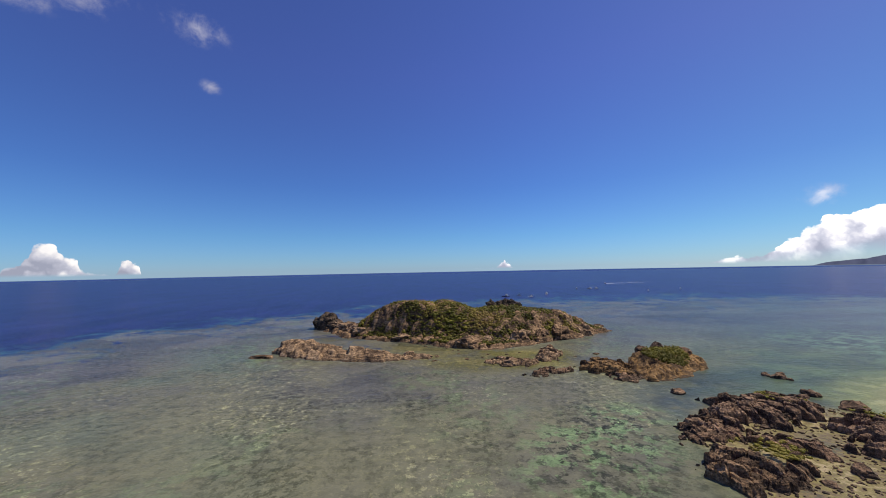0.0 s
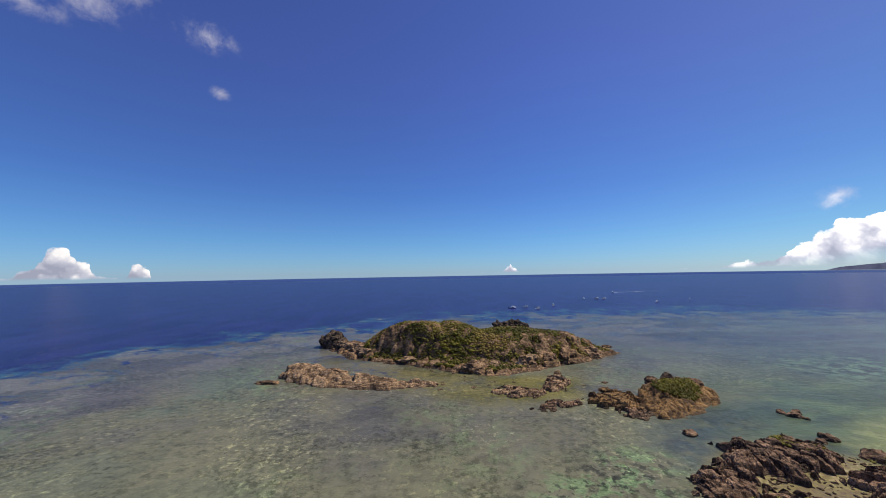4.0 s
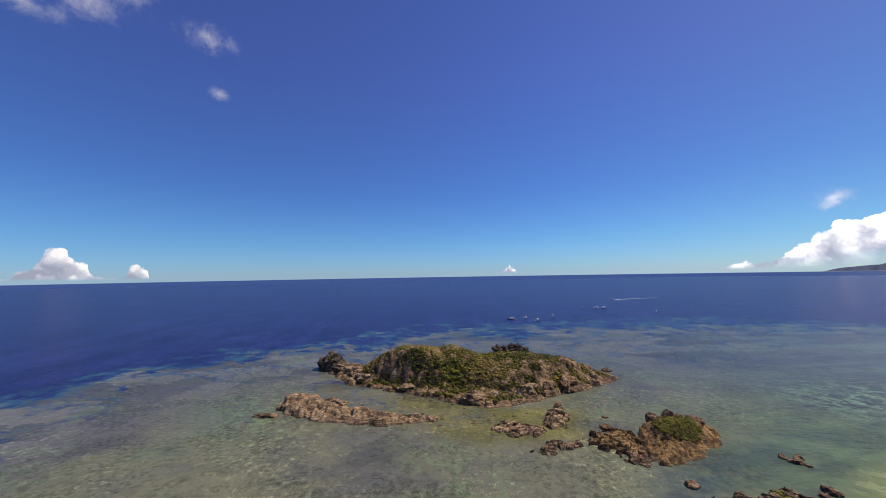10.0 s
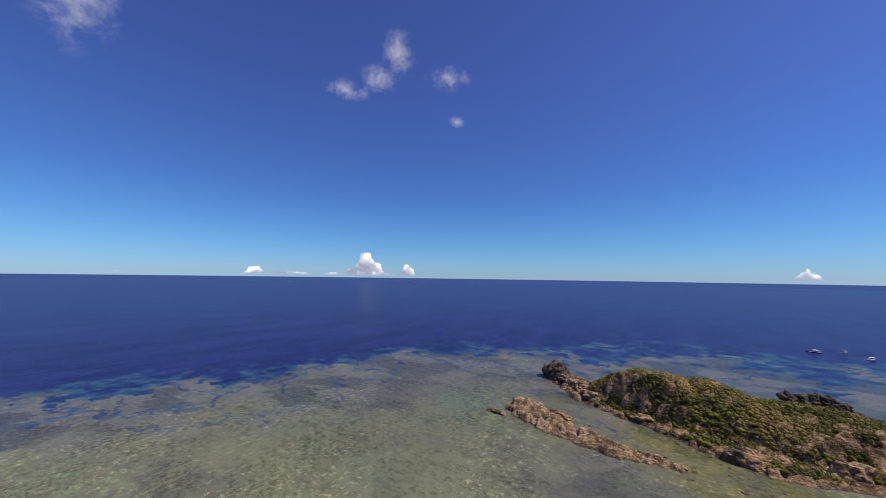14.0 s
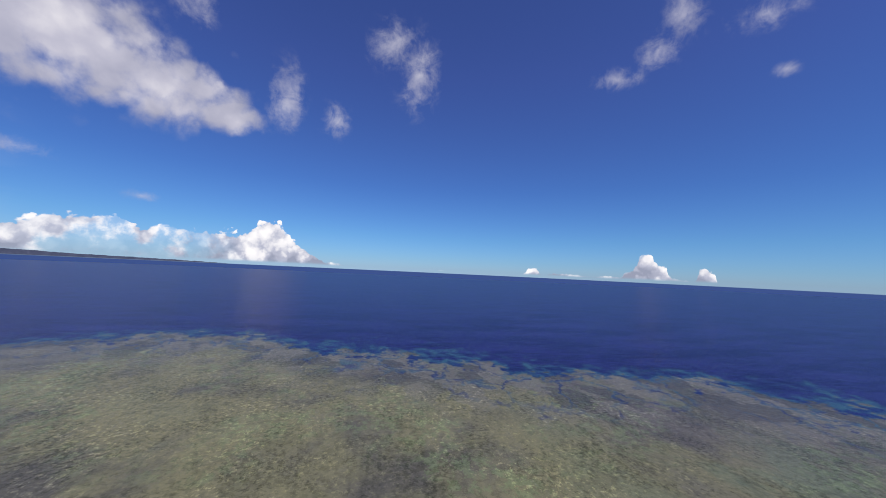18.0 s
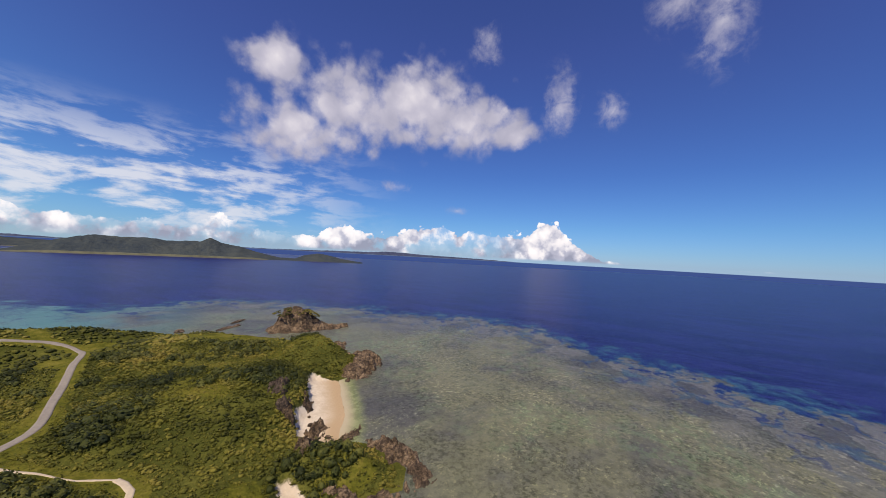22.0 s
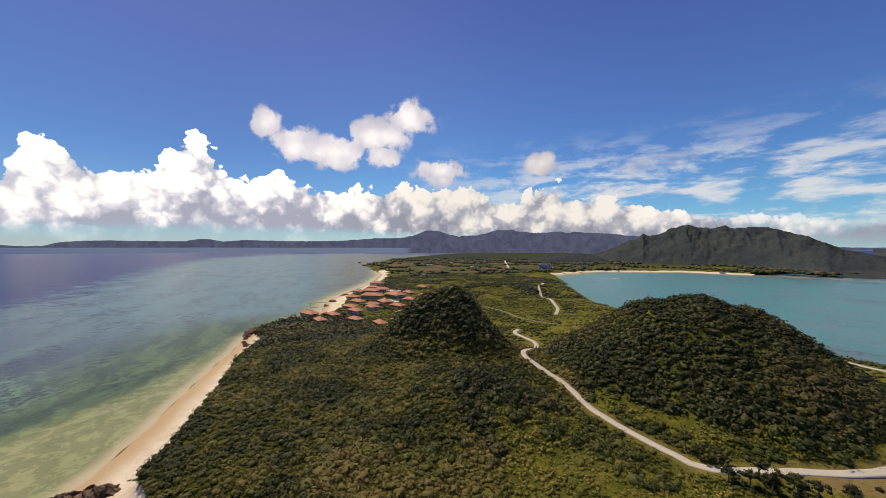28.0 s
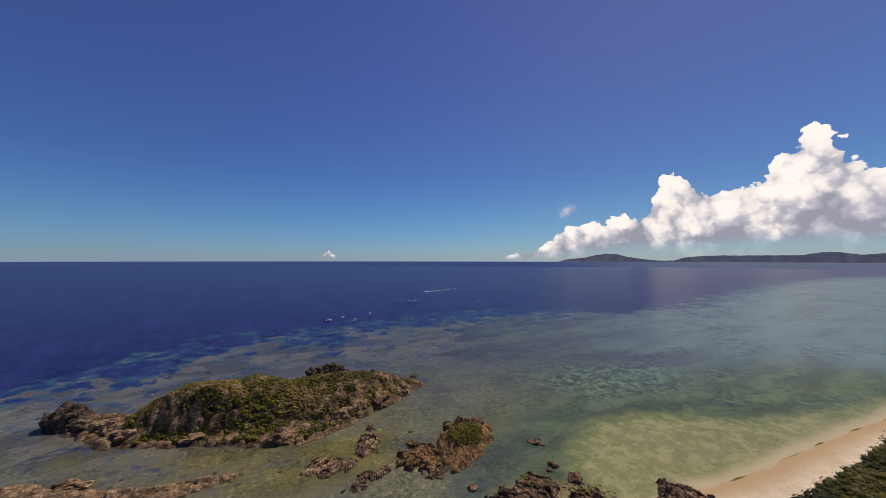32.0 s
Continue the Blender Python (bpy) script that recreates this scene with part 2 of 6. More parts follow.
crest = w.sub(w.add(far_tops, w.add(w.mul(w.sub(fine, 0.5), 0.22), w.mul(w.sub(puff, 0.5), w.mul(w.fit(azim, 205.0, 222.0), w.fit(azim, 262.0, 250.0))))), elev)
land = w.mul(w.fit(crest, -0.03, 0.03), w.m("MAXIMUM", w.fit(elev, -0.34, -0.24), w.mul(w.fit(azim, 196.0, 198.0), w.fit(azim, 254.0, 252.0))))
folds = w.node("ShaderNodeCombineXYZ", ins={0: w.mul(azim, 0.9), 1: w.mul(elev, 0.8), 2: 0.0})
# blue-grey haze of distance is painted into the land colour
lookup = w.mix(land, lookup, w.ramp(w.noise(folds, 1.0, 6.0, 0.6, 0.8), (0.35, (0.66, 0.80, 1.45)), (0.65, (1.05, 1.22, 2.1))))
bg = world.node_tree.nodes["Background"]
bg.inputs["Strength"].default_value = 0.1
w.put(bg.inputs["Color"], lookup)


# ---- materials ----
def material(name):
    m = bpy.data.materials.new(name)
    m.use_nodes = True
    return m, Net(m.node_tree), m.node_tree.nodes["Principled BSDF"]


def plain(name, color, rough=0.7, vary=0.25, scale=1.5, metal=0.0, bump=0.0):
    m, t, b = material(name)
    p = t.place()
    n = t.add(t.mul(t.noise(p, scale, 5.0, 0.6), 0.6), t.mul(t.noise(p, scale * 0.13, 3.0), 0.4))
    dark = tuple(c * (1 - vary) for c in color)
    light = tuple(min(1, c * (1 + vary)) for c in color)
    t.put(b.inputs["Base Color"], t.ramp(n, (0.3, dark), (0.7, light)))
    t.put(b.inputs["Roughness"], rough)
    t.put(b.inputs["Metallic"], metal)
    if bump:
        t.put(b.inputs["Normal"], t.node("ShaderNodeBump", ins={"Strength": bump, "Distance": 0.2, "Height": n}))
    return m


def sea_material():
    m, t, b = material("sea water")
    p = t.place()
    reef, lagoon, sandy, gravel = t.attr("reef"), t.attr("lagoon"), t.attr("sandy"), t.attr("gravel")
    big, mid, small = t.noise(p, 0.016, 5.0, 0.58, 0.2), t.noise(p, 0.06, 7.0, 0.66, 0.1), t.noise(p, 0.55, 5.0, 0.7)
    shoal, channel, mauve, open_sheen = t.attr("shoal"), t.attr("channel"), t.attr("mauve"), t.attr("open")
    plates = t.node("ShaderNodeTexVoronoi", ins={"Vector": t.node("ShaderNodeVectorMath", operation="ADD", ins={0: t.scaled(p, (0.016, 0.024, 1.0), 0.4), 1: t.node("ShaderNodeTexNoise", out=1, ins={"Vector": p, "Scale": 0.045, "Detail": 5.0, "Roughness": 0.6})}), "Scale": 1.0}, feature="DISTANCE_TO_EDGE")
    e = t.add(reef, t.add(t.mul(t.sub(big, 0.5), 2.0), t.mul(t.sub(mid, 0.5), 1.3)))
    deep = t.mix(t.fit(t.add(t.mul(t.noise(t.scaled(p, (0.02, 0.006, 1.0), 0.4), 1.0, 5.0, 0.6), 0.42), t.add(t.mul(t.noise(t.scaled(p, (0.20, 0.05, 1.0), 0.4), 1.0, 3.0), 0.33), t.mul(t.noise(t.scaled(p, (0.07, 0.018, 1.0), 0.5), 1.0, 4.0), 0.25))), 0.40, 0.60), (0.007, 0.008, 0.066), (0.019, 0.022, 0.130))
    fringe = t.mix(t.fit(mid, 0.40, 0.60), (0.010, 0.026, 0.110), (0.030, 0.090, 0.145))
    # the flats: grey-brown plates outside, olive and green sand with coral dots inside
    tone = t.add(t.mul(t.noise(t.scaled(p, (0.009, 0.012, 1.0), 0.5), 1.0, 6.0, 0.60, 0.15), 0.85), t.mul(mid, 0.15))
    flat = t.ramp(tone, (0.38, (0.074, 0.076, 0.080)), (0.45, (0.109, 0.112, 0.097)), (0.52, (0.146, 0.150, 0.102)), (0.60, (0.119, 0.146, 0.108)))
    # flats turn tanner over an eastern sector
    flat = t.mix(t.mul(t.attr("east_tan"), t.fit(tone, 0.36, 0.52, 0.15, 0.7)), flat, (0.178, 0.180, 0.110))
    # flats near the origin are paler, tuned to suit the camera's view
    flat = t.mix(t.mul(t.attr("nearby"), t.fit(tone, 0.36, 0.52, 0.2, 0.6)), flat, (0.172, 0.176, 0.118))
    flat = t.mix(t.mul(mauve, t.fit(tone, 0.62, 0.46, 0.35, 1.0)), flat, t.mix(mid, (0.085, 0.083, 0.098), (0.128, 0.126, 0.122)))
    flat = t.mix(t.mul(channel, t.fit(mid, 0.3, 0.55)), flat, t.mix(small, (0.040, 0.058, 0.082), (0.072, 0.096, 0.108)))
    # bluish sky sheen over the far western flats, painted into their colour
    flat = t.mix(t.mul(t.attr("blue"), 0.75), flat, t.mix(mid, (0.044, 0.056, 0.096), (0.084, 0.104, 0.140)))
    weed = t.fit(t.noise(p, 0.06, 9.0, 0.74, 0.1), 0.50, 0.57)
    flat = t.mix(t.mul(weed, 0.30), flat, t.mix(1.0, flat, (0.52, 0.55, 0.62), "MULTIPLY"))
    bright = t.fit(t.noise(p, 0.10, 9.0, 0.76, 0.1), 0.50, 0.53)
    patchy = t.fit(t.noise(p, 0.011, 3.0), 0.46, 0.60)
    flat = t.mix(t.mul(bright, t.m("MAXIMUM", t.mul(patchy, 0.32), t.mul(shoal, 0.9))), flat, t.mix(small, (0.130, 0.220, 0.105), (0.215, 0.310, 0.170)))
    knob = t.fit(t.noise(p, 0.22, 8.0, 0.78, 0.1), 0.52, 0.56)
    flat = t.mix(t.mul(knob, t.add(0.28, t.mul(shoal, 0.6))), flat, (0.036, 0.040, 0.034))
    dots = t.fit(t.noise(p, 0.4, 7.0, 0.82), 0.52, 0.58)
    flat = t.mix(t.mul(dots, t.fit(t.noise(p, 0.05, 3.0), 0.42, 0.64, 0.10, 0.75)), flat, t.mix(1.0, flat, (0.34, 0.36, 0.36), "MULTIPLY"))
    specks = t.fit(t.noise(p, 0.8, 6.0, 0.8), 0.56, 0.62)
    flat = t.mix(t.mul(specks, 0.55), flat, t.mix(1.0, flat, (1.7, 1.65, 1.5), "MULTIPLY"))
    flat = t.mix(t.mul(t.attr("green"), t.fit(t.add(mid, t.mul(t.sub(small, 0.5), 0.5)), 0.28, 0.46)), flat, t.ramp(t.add(t.mul(small, 0.5), t.mul(mid, 0.5)), (0.38, (0.055, 0.055, 0.025)), (0.5, (0.130, 0.128, 0.045)), (0.62, (0.210, 0.185, 0.085))))
    ripple = t.fit(t.noise(t.scaled(p, (0.16, 0.6, 1.0), 0.25), 1.0, 7.0, 0.76), 0.565, 0.62)
    flat = t.mix(t.mul(ripple, t.fit(t.noise(p, 0.02, 3.0), 0.48, 0.62, 0.0, 0.4)), flat, (0.225, 0.240, 0.200))
    # pale coral plates and sandy hollows, sharp-edged
    slabs = t.node("ShaderNodeTexVoronoi", out=1, ins={"Vector": t.node("ShaderNodeVectorMath", operation="ADD", ins={0: t.scaled(p, (0.030, 0.042, 1.0), 0.5), 1: t.node("ShaderNodeTexNoise", out=1, ins={"Vector": p, "Scale": 0.07, "Detail": 6.0, "Roughness": 0.62})}), "Scale": 1.0})
    pick = t.node("ShaderNodeSeparateColor", ins={0: slabs})
    rim = t.fit(t.add(reef, t.mul(t.sub(mid, 0.5), 0.8)), 1.25, 0.35)
    flat = t.mix(t.mul(rim, t.fit(pick, 0.50, 0.54, 0.0, 0.75)), flat, t.mix(small, (0.098, 0.104, 0.112), (0.150, 0.152, 0.142)))
    flat = t.mix(t.mul(rim, t.fit(pick, 0.30, 0.26, 0.0, 0.65)), flat, t.mix(small, (0.040, 0.046, 0.060), (0.070, 0.074, 0.078)))
    coral = t.mul(t.fit(t.noise(p, 0.16, 10.0, 0.78), 0.515, 0.535), t.fit(t.noise(p, 0.013, 4.0, 0.6), 0.46, 0.60, 0.05, 0.60))
    flat = t.mix(coral, flat, t.mix(1.0, flat, (0.56, 0.57, 0.55), "MULTIPLY"))
    sand_hole = t.mul(t.fit(t.noise(p, 0.30, 8.0, 0.76), 0.56, 0.585), t.fit(t.noise(p, 0.017, 3.0), 0.42, 0.56, 0.1, 0.8))
    flat = t.mix(sand_hole, flat, t.mix(1.0, flat, (1.55, 1.55, 1.35), "MULTIPLY"))
    pebble = t.mul(t.fit(t.noise(p, 0.42, 5.0, 0.72), 0.50, 0.53), t.fit(t.noise(p, 0.028, 4.0, 0.6), 0.45, 0.60, 0.06, 1.0))
    flat = t.mix(t.mul(pebble, 0.8), flat, t.mix(1.0, flat, (0.50, 0.52, 0.50), "MULTIPLY"))
    glints = t.mul(t.fit(t.noise(p, 0.33, 5.0, 0.75), 0.56, 0.585), t.fit(t.noise(p, 0.02, 3.0, 0.6), 0.46, 0.60, 0.04, 1.0))
    flat = t.mix(t.mul(glints, 0.8), flat, t.mix(1.0, flat, (2.0, 1.98, 1.75), "MULTIPLY"))
    # the lagoon west of the peninsula
    near_lag = t.mix(t.fit(t.noise(t.scaled(p, (0.02, 0.05, 1.0), -0.3), 1.0, 6.0, 0.66, 0.5), 0.40, 0.62), (0.060, 0.092, 0.056), (0.116, 0.178, 0.088))
    # lilac sky reflection on the far lagoon is put into its colour
    far_lag = t.mix(t.fit(t.noise(t.scaled(p, (0.006, 0.02, 1.0), -0.5), 1.0, 6.0, 0.66, 0.5), 0.42, 0.60), (0.056, 0.072, 0.112), (0.100, 0.152, 0.164))
    far_lag = t.mix(t.attr("teal"), far_lag, t.mix(big, (0.115, 0.185, 0.215), (0.150, 0.250, 0.265)))
    lag = t.mix(open_sheen, near_lag, far_lag)
    lag = t.mix(t.mul(t.mul(t.fit(t.noise(t.scaled(p, (0.16, 0.10, 1.0), 0.3), 1.0, 6.0, 0.75, 0.4), 0.50, 0.55), t.fit(t.noise(t.scaled(p, (0.008, 0.02, 1.0), -0.4), 1.0, 4.0), 0.46, 0.58)), 0.8), lag, (0.045, 0.060, 0.068))
    lag = t.mix(t.mul(bright, t.mul(shoal, 0.75)), lag, t.mix(small, (0.120, 0.210, 0.150), (0.180, 0.290, 0.215)))
    lag = t.mix(t.mul(knob, t.add(0.16, t.mul(shoal, 0.5))), lag, (0.036, 0.046, 0.052))
    bed = t.mix(lagoon, flat, lag)
    bed = t.mix(t.mul(t.attr("bay"), t.fit(big, 0.30, 0.55)), bed, t.mix(mid, (0.060, 0.180, 0.200), (0.090, 0.255, 0.250)))
    bed = t.mix(t.mul(gravel, t.fit(t.add(mid, t.mul(t.sub(small, 0.5), 0.6)), 0.25, 0.42)), bed, t.ramp(t.add(t.mul(small, 0.6), t.mul(mid, 0.4)), (0.38, (0.070, 0.055, 0.040)), (0.45, (0.170, 0.132, 0.085)), (0.52, (0.200, 0.180, 0.075)), (0.60, (0.360, 0.300, 0.185))))
    bed = t.mix(t.fit(t.add(sandy, t.mul(t.sub(mid, 0.5), 0.5)), 0.12, 0.62), bed, t.mix(bright, (0.160, 0.190, 0.084), (0.250, 0.280, 0.130)))
    bed = t.mix(t.fit(t.add(sandy, t.mul(t.sub(mid, 0.5), 0.25)), 0.5, 1.0), bed, (0.47, 0.40, 0.26))
    cut = t.mul(t.fit(plates, 0.050, 0.018), t.mul(t.fit(e, 0.95, 0.35), t.fit(big, 0.36, 0.50)))
    hole = t.mul(t.fit(t.noise(p, 0.024, 8.0, 0.66, 0.3), 0.43, 0.41), t.fit(e, 0.7, 0.3))
    blur = t.attr("blur")
    color = t.mix(t.fit(e, t.sub(-0.42, t.mul(blur, 0.3)), 0.0), deep, fringe)
    color = t.mix(t.mul(t.fit(e, t.sub(-0.03, t.mul(blur, 0.55)), t.add(0.04, t.mul(blur, 0.55))), t.sub(1.0, t.m("MAXIMUM", t.mul(cut, 0.75), t.mul(hole, 0.6)))), color, bed)
    t.put(b.inputs["Base Color"], color)
    t.put(b.inputs["IOR"], 1.33)
    t.put(b.inputs["Specular IOR Level"], 0.075)
    t.put(b.inputs["Roughness"], 0.3)
    waves = t.add(t.noise(t.scaled(p, (0.22, 0.34, 1.0), 0.35), 1.0, 4.0, 0.6), t.mul(t.noise(p, 1.2, 3.0, 0.6), 0.4))
    t.put(b.inputs["Normal"], t.node("ShaderNodeBump", ins={"Strength": 0.28, "Distance": 0.8, "Height": waves}))
    return m


def rock_material(name, dark, mid, light, ground=False):
    m, t, b = material(name)
    p = t.place()
    strata = t.noise(t.node("ShaderNodeMapping", ins={"Vector": p, "Scale": (0.25, 0.9, 1.6), "Rotation": (0.5, 0.25, 0.6)}), 1.0, 6.0, 0.68, 0.5)
    n = t.add(t.mul(strata, 0.6), t.mul(t.noise(p, 0.12, 4.0), 0.4))
    color = t.ramp(n, (0.38, dark), (0.50, mid), (0.64, light))
    zz = t.t.nodes.new("ShaderNodeSeparateXYZ")
    t.put(zz.inputs[0], p)
    color = t.mix(t.mul(t.fit(t.noise(p, 0.20, 7.0, 0.72), 0.50, 0.57), 0.72), color, dark)
    wet = t.fit(t.add(zz.outputs[2], t.mul(t.sub(n, 0.5), 3.0)), 1.0, 0.1)
    color = t.mix(t.mul(wet, 0.6), color, (0.075, 0.060, 0.045))
    grain = t.noise(p, 1.2, 8.0, 0.75)
    color = t.mix(1.0, color, t.ramp(grain, (0.35, (0.55, 0.55, 0.56)), (0.65, (1.4, 1.4, 1.38))), "MULTIPLY")
    t.put(b.inputs["Base Color"], color)
    t.put(b.inputs["Roughness"], 0.88)
    t.put(b.inputs["Specular IOR Level"], 0.2)
    t.put(b.inputs["Normal"], t.node("ShaderNodeBump", ins={"Strength": 0.9, "Distance": 0.6, "Height": t.add(strata, t.mul(grain, 0.35))}))
    return m


def leaf_material(name, dark, mid, light, dry, thin=0.3, single=0.22, grit=0.5):
    m, t, b = material(name)
    p = t.place()
    rnd = t.node("ShaderNodeNewGeometry", out="Random Per Island")
    n = t.add(t.mul(rnd, single), t.add(t.mul(t.fit(t.noise(p, 0.022, 9.0, 0.72), 0.33, 0.67), 1.0 - single), t.mul(t.sub(t.noise(p, 1.5, 4.0, 0.7), 0.5), grit)))
    color = t.ramp(n, (0.2, dark), (0.5, mid), (0.85, light))
    color = t.mix(t.mul(t.fit(t.noise(p, 0.022, 4.0, 0.6), 0.50, 0.66), 0.7), color, dry)
    t.put(b.inputs["Base Color"], color)
    t.put(b.inputs["Roughness"], 0.6)
    t.put(b.inputs["Specular IOR Level"], 0.25)
    t.put(b.inputs["Normal"], t.node("ShaderNodeBump", ins={"Strength": 0.8, "Distance": 0.4, "Height": t.noise(p, 2.2, 5.0, 0.75)}))
    thin_leaf = t.node("ShaderNodeBsdfTranslucent", ins={"Color": color})
    t.put(t.t.nodes["Material Output"].inputs["Surface"], t.node("ShaderNodeMixShader", ins={0: thin, 1: b.outputs[0], 2: thin_leaf}))
    return m


def ground_material():
    m, t, b = material("scrub ground and sand")
    p = t.place()
    sand, grass, field, verge = t.attr("sand"), t.attr("grass"), t.attr("field"), t.attr("verge")
    mid, small = t.noise(p, 0.09, 8.0, 0.7), t.noise(p, 0.8, 6.0, 0.75)
    green = t.ramp(t.add(t.mul(t.noise(p, 0.03, 4.0), 0.5), t.mul(small, 0.5)), (0.36, (0.035, 0.042, 0.009)), (0.5, (0.080, 0.085, 0.017)), (0.62, (0.150, 0.145, 0.030)))
    lawn = t.ramp(t.add(t.mul(mid, 0.6), t.mul(small, 0.4)), (0.38, (0.052, 0.060, 0.009)), (0.5, (0.120, 0.118, 0.017)), (0.62, (0.205, 0.178, 0.034)))
    color = t.mix(t.fit(t.add(grass, t.mul(t.sub(mid, 0.5), 0.9)), 0.35, 0.6), green, lawn)
    fields = t.ramp(t.node("ShaderNodeTexVoronoi", out=1, ins={"Vector": t.scaled(p, (0.006, 0.012, 1.0), 0.5), "Scale": 1.0}, distance="CHEBYCHEV"), (0.2, (0.048, 0.062, 0.018)), (0.45, (0.085, 0.092, 0.030)), (0.6, (0.160, 0.095, 0.055)), (0.75, (0.062, 0.076, 0.025)))
    fields = t.mix(t.attr("distant"), fields, t.mix(mid, (0.026, 0.034, 0.018), (0.050, 0.058, 0.030)))
    color = t.mix(t.mul(verge, t.fit(small, 0.3, 0.55)), color, t.mix(mid, (0.17, 0.115, 0.045), (0.25, 0.18, 0.085)))
    color = t.mix(field, color, fields)
    beach = t.mix(t.fit(t.add(t.mul(mid, 0.6), t.mul(small, 0.4)), 0.4, 0.6), (0.60, 0.50, 0.37), (0.74, 0.65, 0.51))
    zz = t.t.nodes.new("ShaderNodeSeparateXYZ")
    t.put(zz.inputs[0], p)
    beach = t.mix(t.fit(zz.outputs[2], 0.9, 0.15), beach, (0.50, 0.36, 0.21))
    color = t.mix(t.fit(t.add(sand, t.mul(t.sub(small, 0.5), 0.6)), 0.35, 0.6), color, beach)
    t.put(b.inputs["Base Color"], color)
    t.put(b.inputs["Roughness"], 0.95)
    t.put(b.inputs["Specular IOR Level"], 0.04)
    t.put(b.inputs["Normal"], t.node("ShaderNodeBump", ins={"Strength": 0.9, "Distance": 0.5, "Height": t.add(small, t.noise(p, 0.35, 6.0, 0.75))}))
    return m


def far_material(name, dark, light, haze):
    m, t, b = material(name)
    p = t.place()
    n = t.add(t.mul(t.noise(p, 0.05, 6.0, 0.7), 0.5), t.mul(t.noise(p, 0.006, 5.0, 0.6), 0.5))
    # bluish distance haze is mixed into the base colour
    t.put(b.inputs["Base Color"], t.mix(haze, t.ramp(n, (0.38, dark), (0.6, light)), (0.085, 0.110, 0.165)))
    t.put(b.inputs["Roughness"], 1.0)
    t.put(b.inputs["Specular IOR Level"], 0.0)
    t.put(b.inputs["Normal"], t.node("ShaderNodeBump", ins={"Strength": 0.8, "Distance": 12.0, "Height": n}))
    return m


M_SEA = sea_material()
M_GROUND = ground_material()
M_ROCK = rock_material("weathered brown rock", (0.032, 0.022, 0.016), (0.185, 0.116, 0.068), (0.460, 0.310, 0.180))
M_DARKROCK = rock_material("dark coral rock", (0.026, 0.018, 0.014), (0.172, 0.108, 0.069), (0.400, 0.265, 0.168))
M_TAN = rock_material("tan layered rock", (0.055, 0.036, 0.025), (0.280, 0.186, 0.112), (0.540, 0.380, 0.235))
M_CREST = rock_material("blackened and shade-dark rock", (0.019, 0.015, 0.012), (0.076, 0.056, 0.042), (0.190, 0.142, 0.100))
M_BROWN = rock_material("brown shore rock", (0.028, 0.020, 0.014), (0.135, 0.093, 0.058), (0.330, 0.238, 0.148))
M_OCHRE = rock_material("ochre rock", (0.045, 0.030, 0.020), (0.200, 0.120, 0.052), (0.400, 0.250, 0.110))
M_TUFT = leaf_material("yellow-green grass", (0.110, 0.105, 0.016), (0.240, 0.225, 0.032), (0.360, 0.310, 0.060), (0.300, 0.230, 0.070))
M_GRASS = leaf_material("rough grass", (0.058, 0.064, 0.009), (0.155, 0.150, 0.021), (0.275, 0.240, 0.042), (0.235, 0.182, 0.042))
M_COPSE = leaf_material("brown-olive thicket leaves", (0.034, 0.038, 0.007), (0.106, 0.101, 0.018), (0.228, 0.200, 0.041), (0.180, 0.128, 0.042), 0.25, 0.12, 0.3)
M_WOOD = leaf_material("dark hill leaves", (0.013, 0.018, 0.004), (0.042, 0.048, 0.009), (0.120, 0.114, 0.024), (0.084, 0.068, 0.021), 0.12, 0.5)
M_BUSH = leaf_material("dark green bush leaves", (0.020, 0.028, 0.006), (0.062, 0.073, 0.013), (0.155, 0.156, 0.030), (0.105, 0.102, 0.026), 0.2, 0.45)
M_SCRUB = leaf_material("scrub leaves", (0.048, 0.055, 0.008), (0.155, 0.152, 0.021), (0.330, 0.292, 0.048), (0.280, 0.220, 0.048))
M_DRY = leaf_material("dry island scrub", (0.045, 0.050, 0.010), (0.165, 0.150, 0.028), (0.340, 0.280, 0.065), (0.320, 0.225, 0.075), 0.25, 0.4)
# the last number sets how much haze is painted into the colour
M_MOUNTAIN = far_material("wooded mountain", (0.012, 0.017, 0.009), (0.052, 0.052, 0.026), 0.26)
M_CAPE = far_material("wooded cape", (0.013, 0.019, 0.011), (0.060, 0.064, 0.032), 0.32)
M_SHORE = plain("pale shore", (0.105, 0.105, 0.06), 0.95, 0.5, 0.03)
M_ROAD = plain("pale concrete road", (0.44, 0.40, 0.33), 0.9, 0.14, 0.6)
M_OLDROAD = plain("worn asphalt lane", (0.27, 0.235, 0.19), 0.92, 0.2, 0.8)
M_TRAIL = plain("overgrown brown lane", (0.27, 0.235, 0.165), 0.95, 0.3, 0.5)
M_TRACK = plain("sandy track", (0.52, 0.43, 0.30), 0.95, 0.2, 0.7)
M_TILE = plain("terracotta tiles", (0.44, 0.180, 0.090), 0.8, 0.3, 1.2)
M_WALL = plain("weathered plaster", (0.50, 0.46, 0.40), 0.85, 0.15, 0.7)
M_CONCRETE = plain("grey concrete", (0.50, 0.48, 0.46), 0.85, 0.12, 0.4)
M_GLASS = plain("dark window glass", (0.030, 0.032, 0.036), 0.3, 0.1, 1.0)
M_WHITE = plain("white gelcoat", (0.80, 0.80, 0.78), 0.35, 0.05, 1.0)
M_HULL = plain("dark blue hull paint", (0.05, 0.07, 0.14), 0.4, 0.1, 1.0)
M_CARWHITE = plain("white car paint", (0.78, 0.79, 0.80), 0.22, 0.03, 1.0)
M_CARBLUE = plain("dark blue car paint", (0.028, 0.034, 0.052), 0.22, 0.05, 1.0)
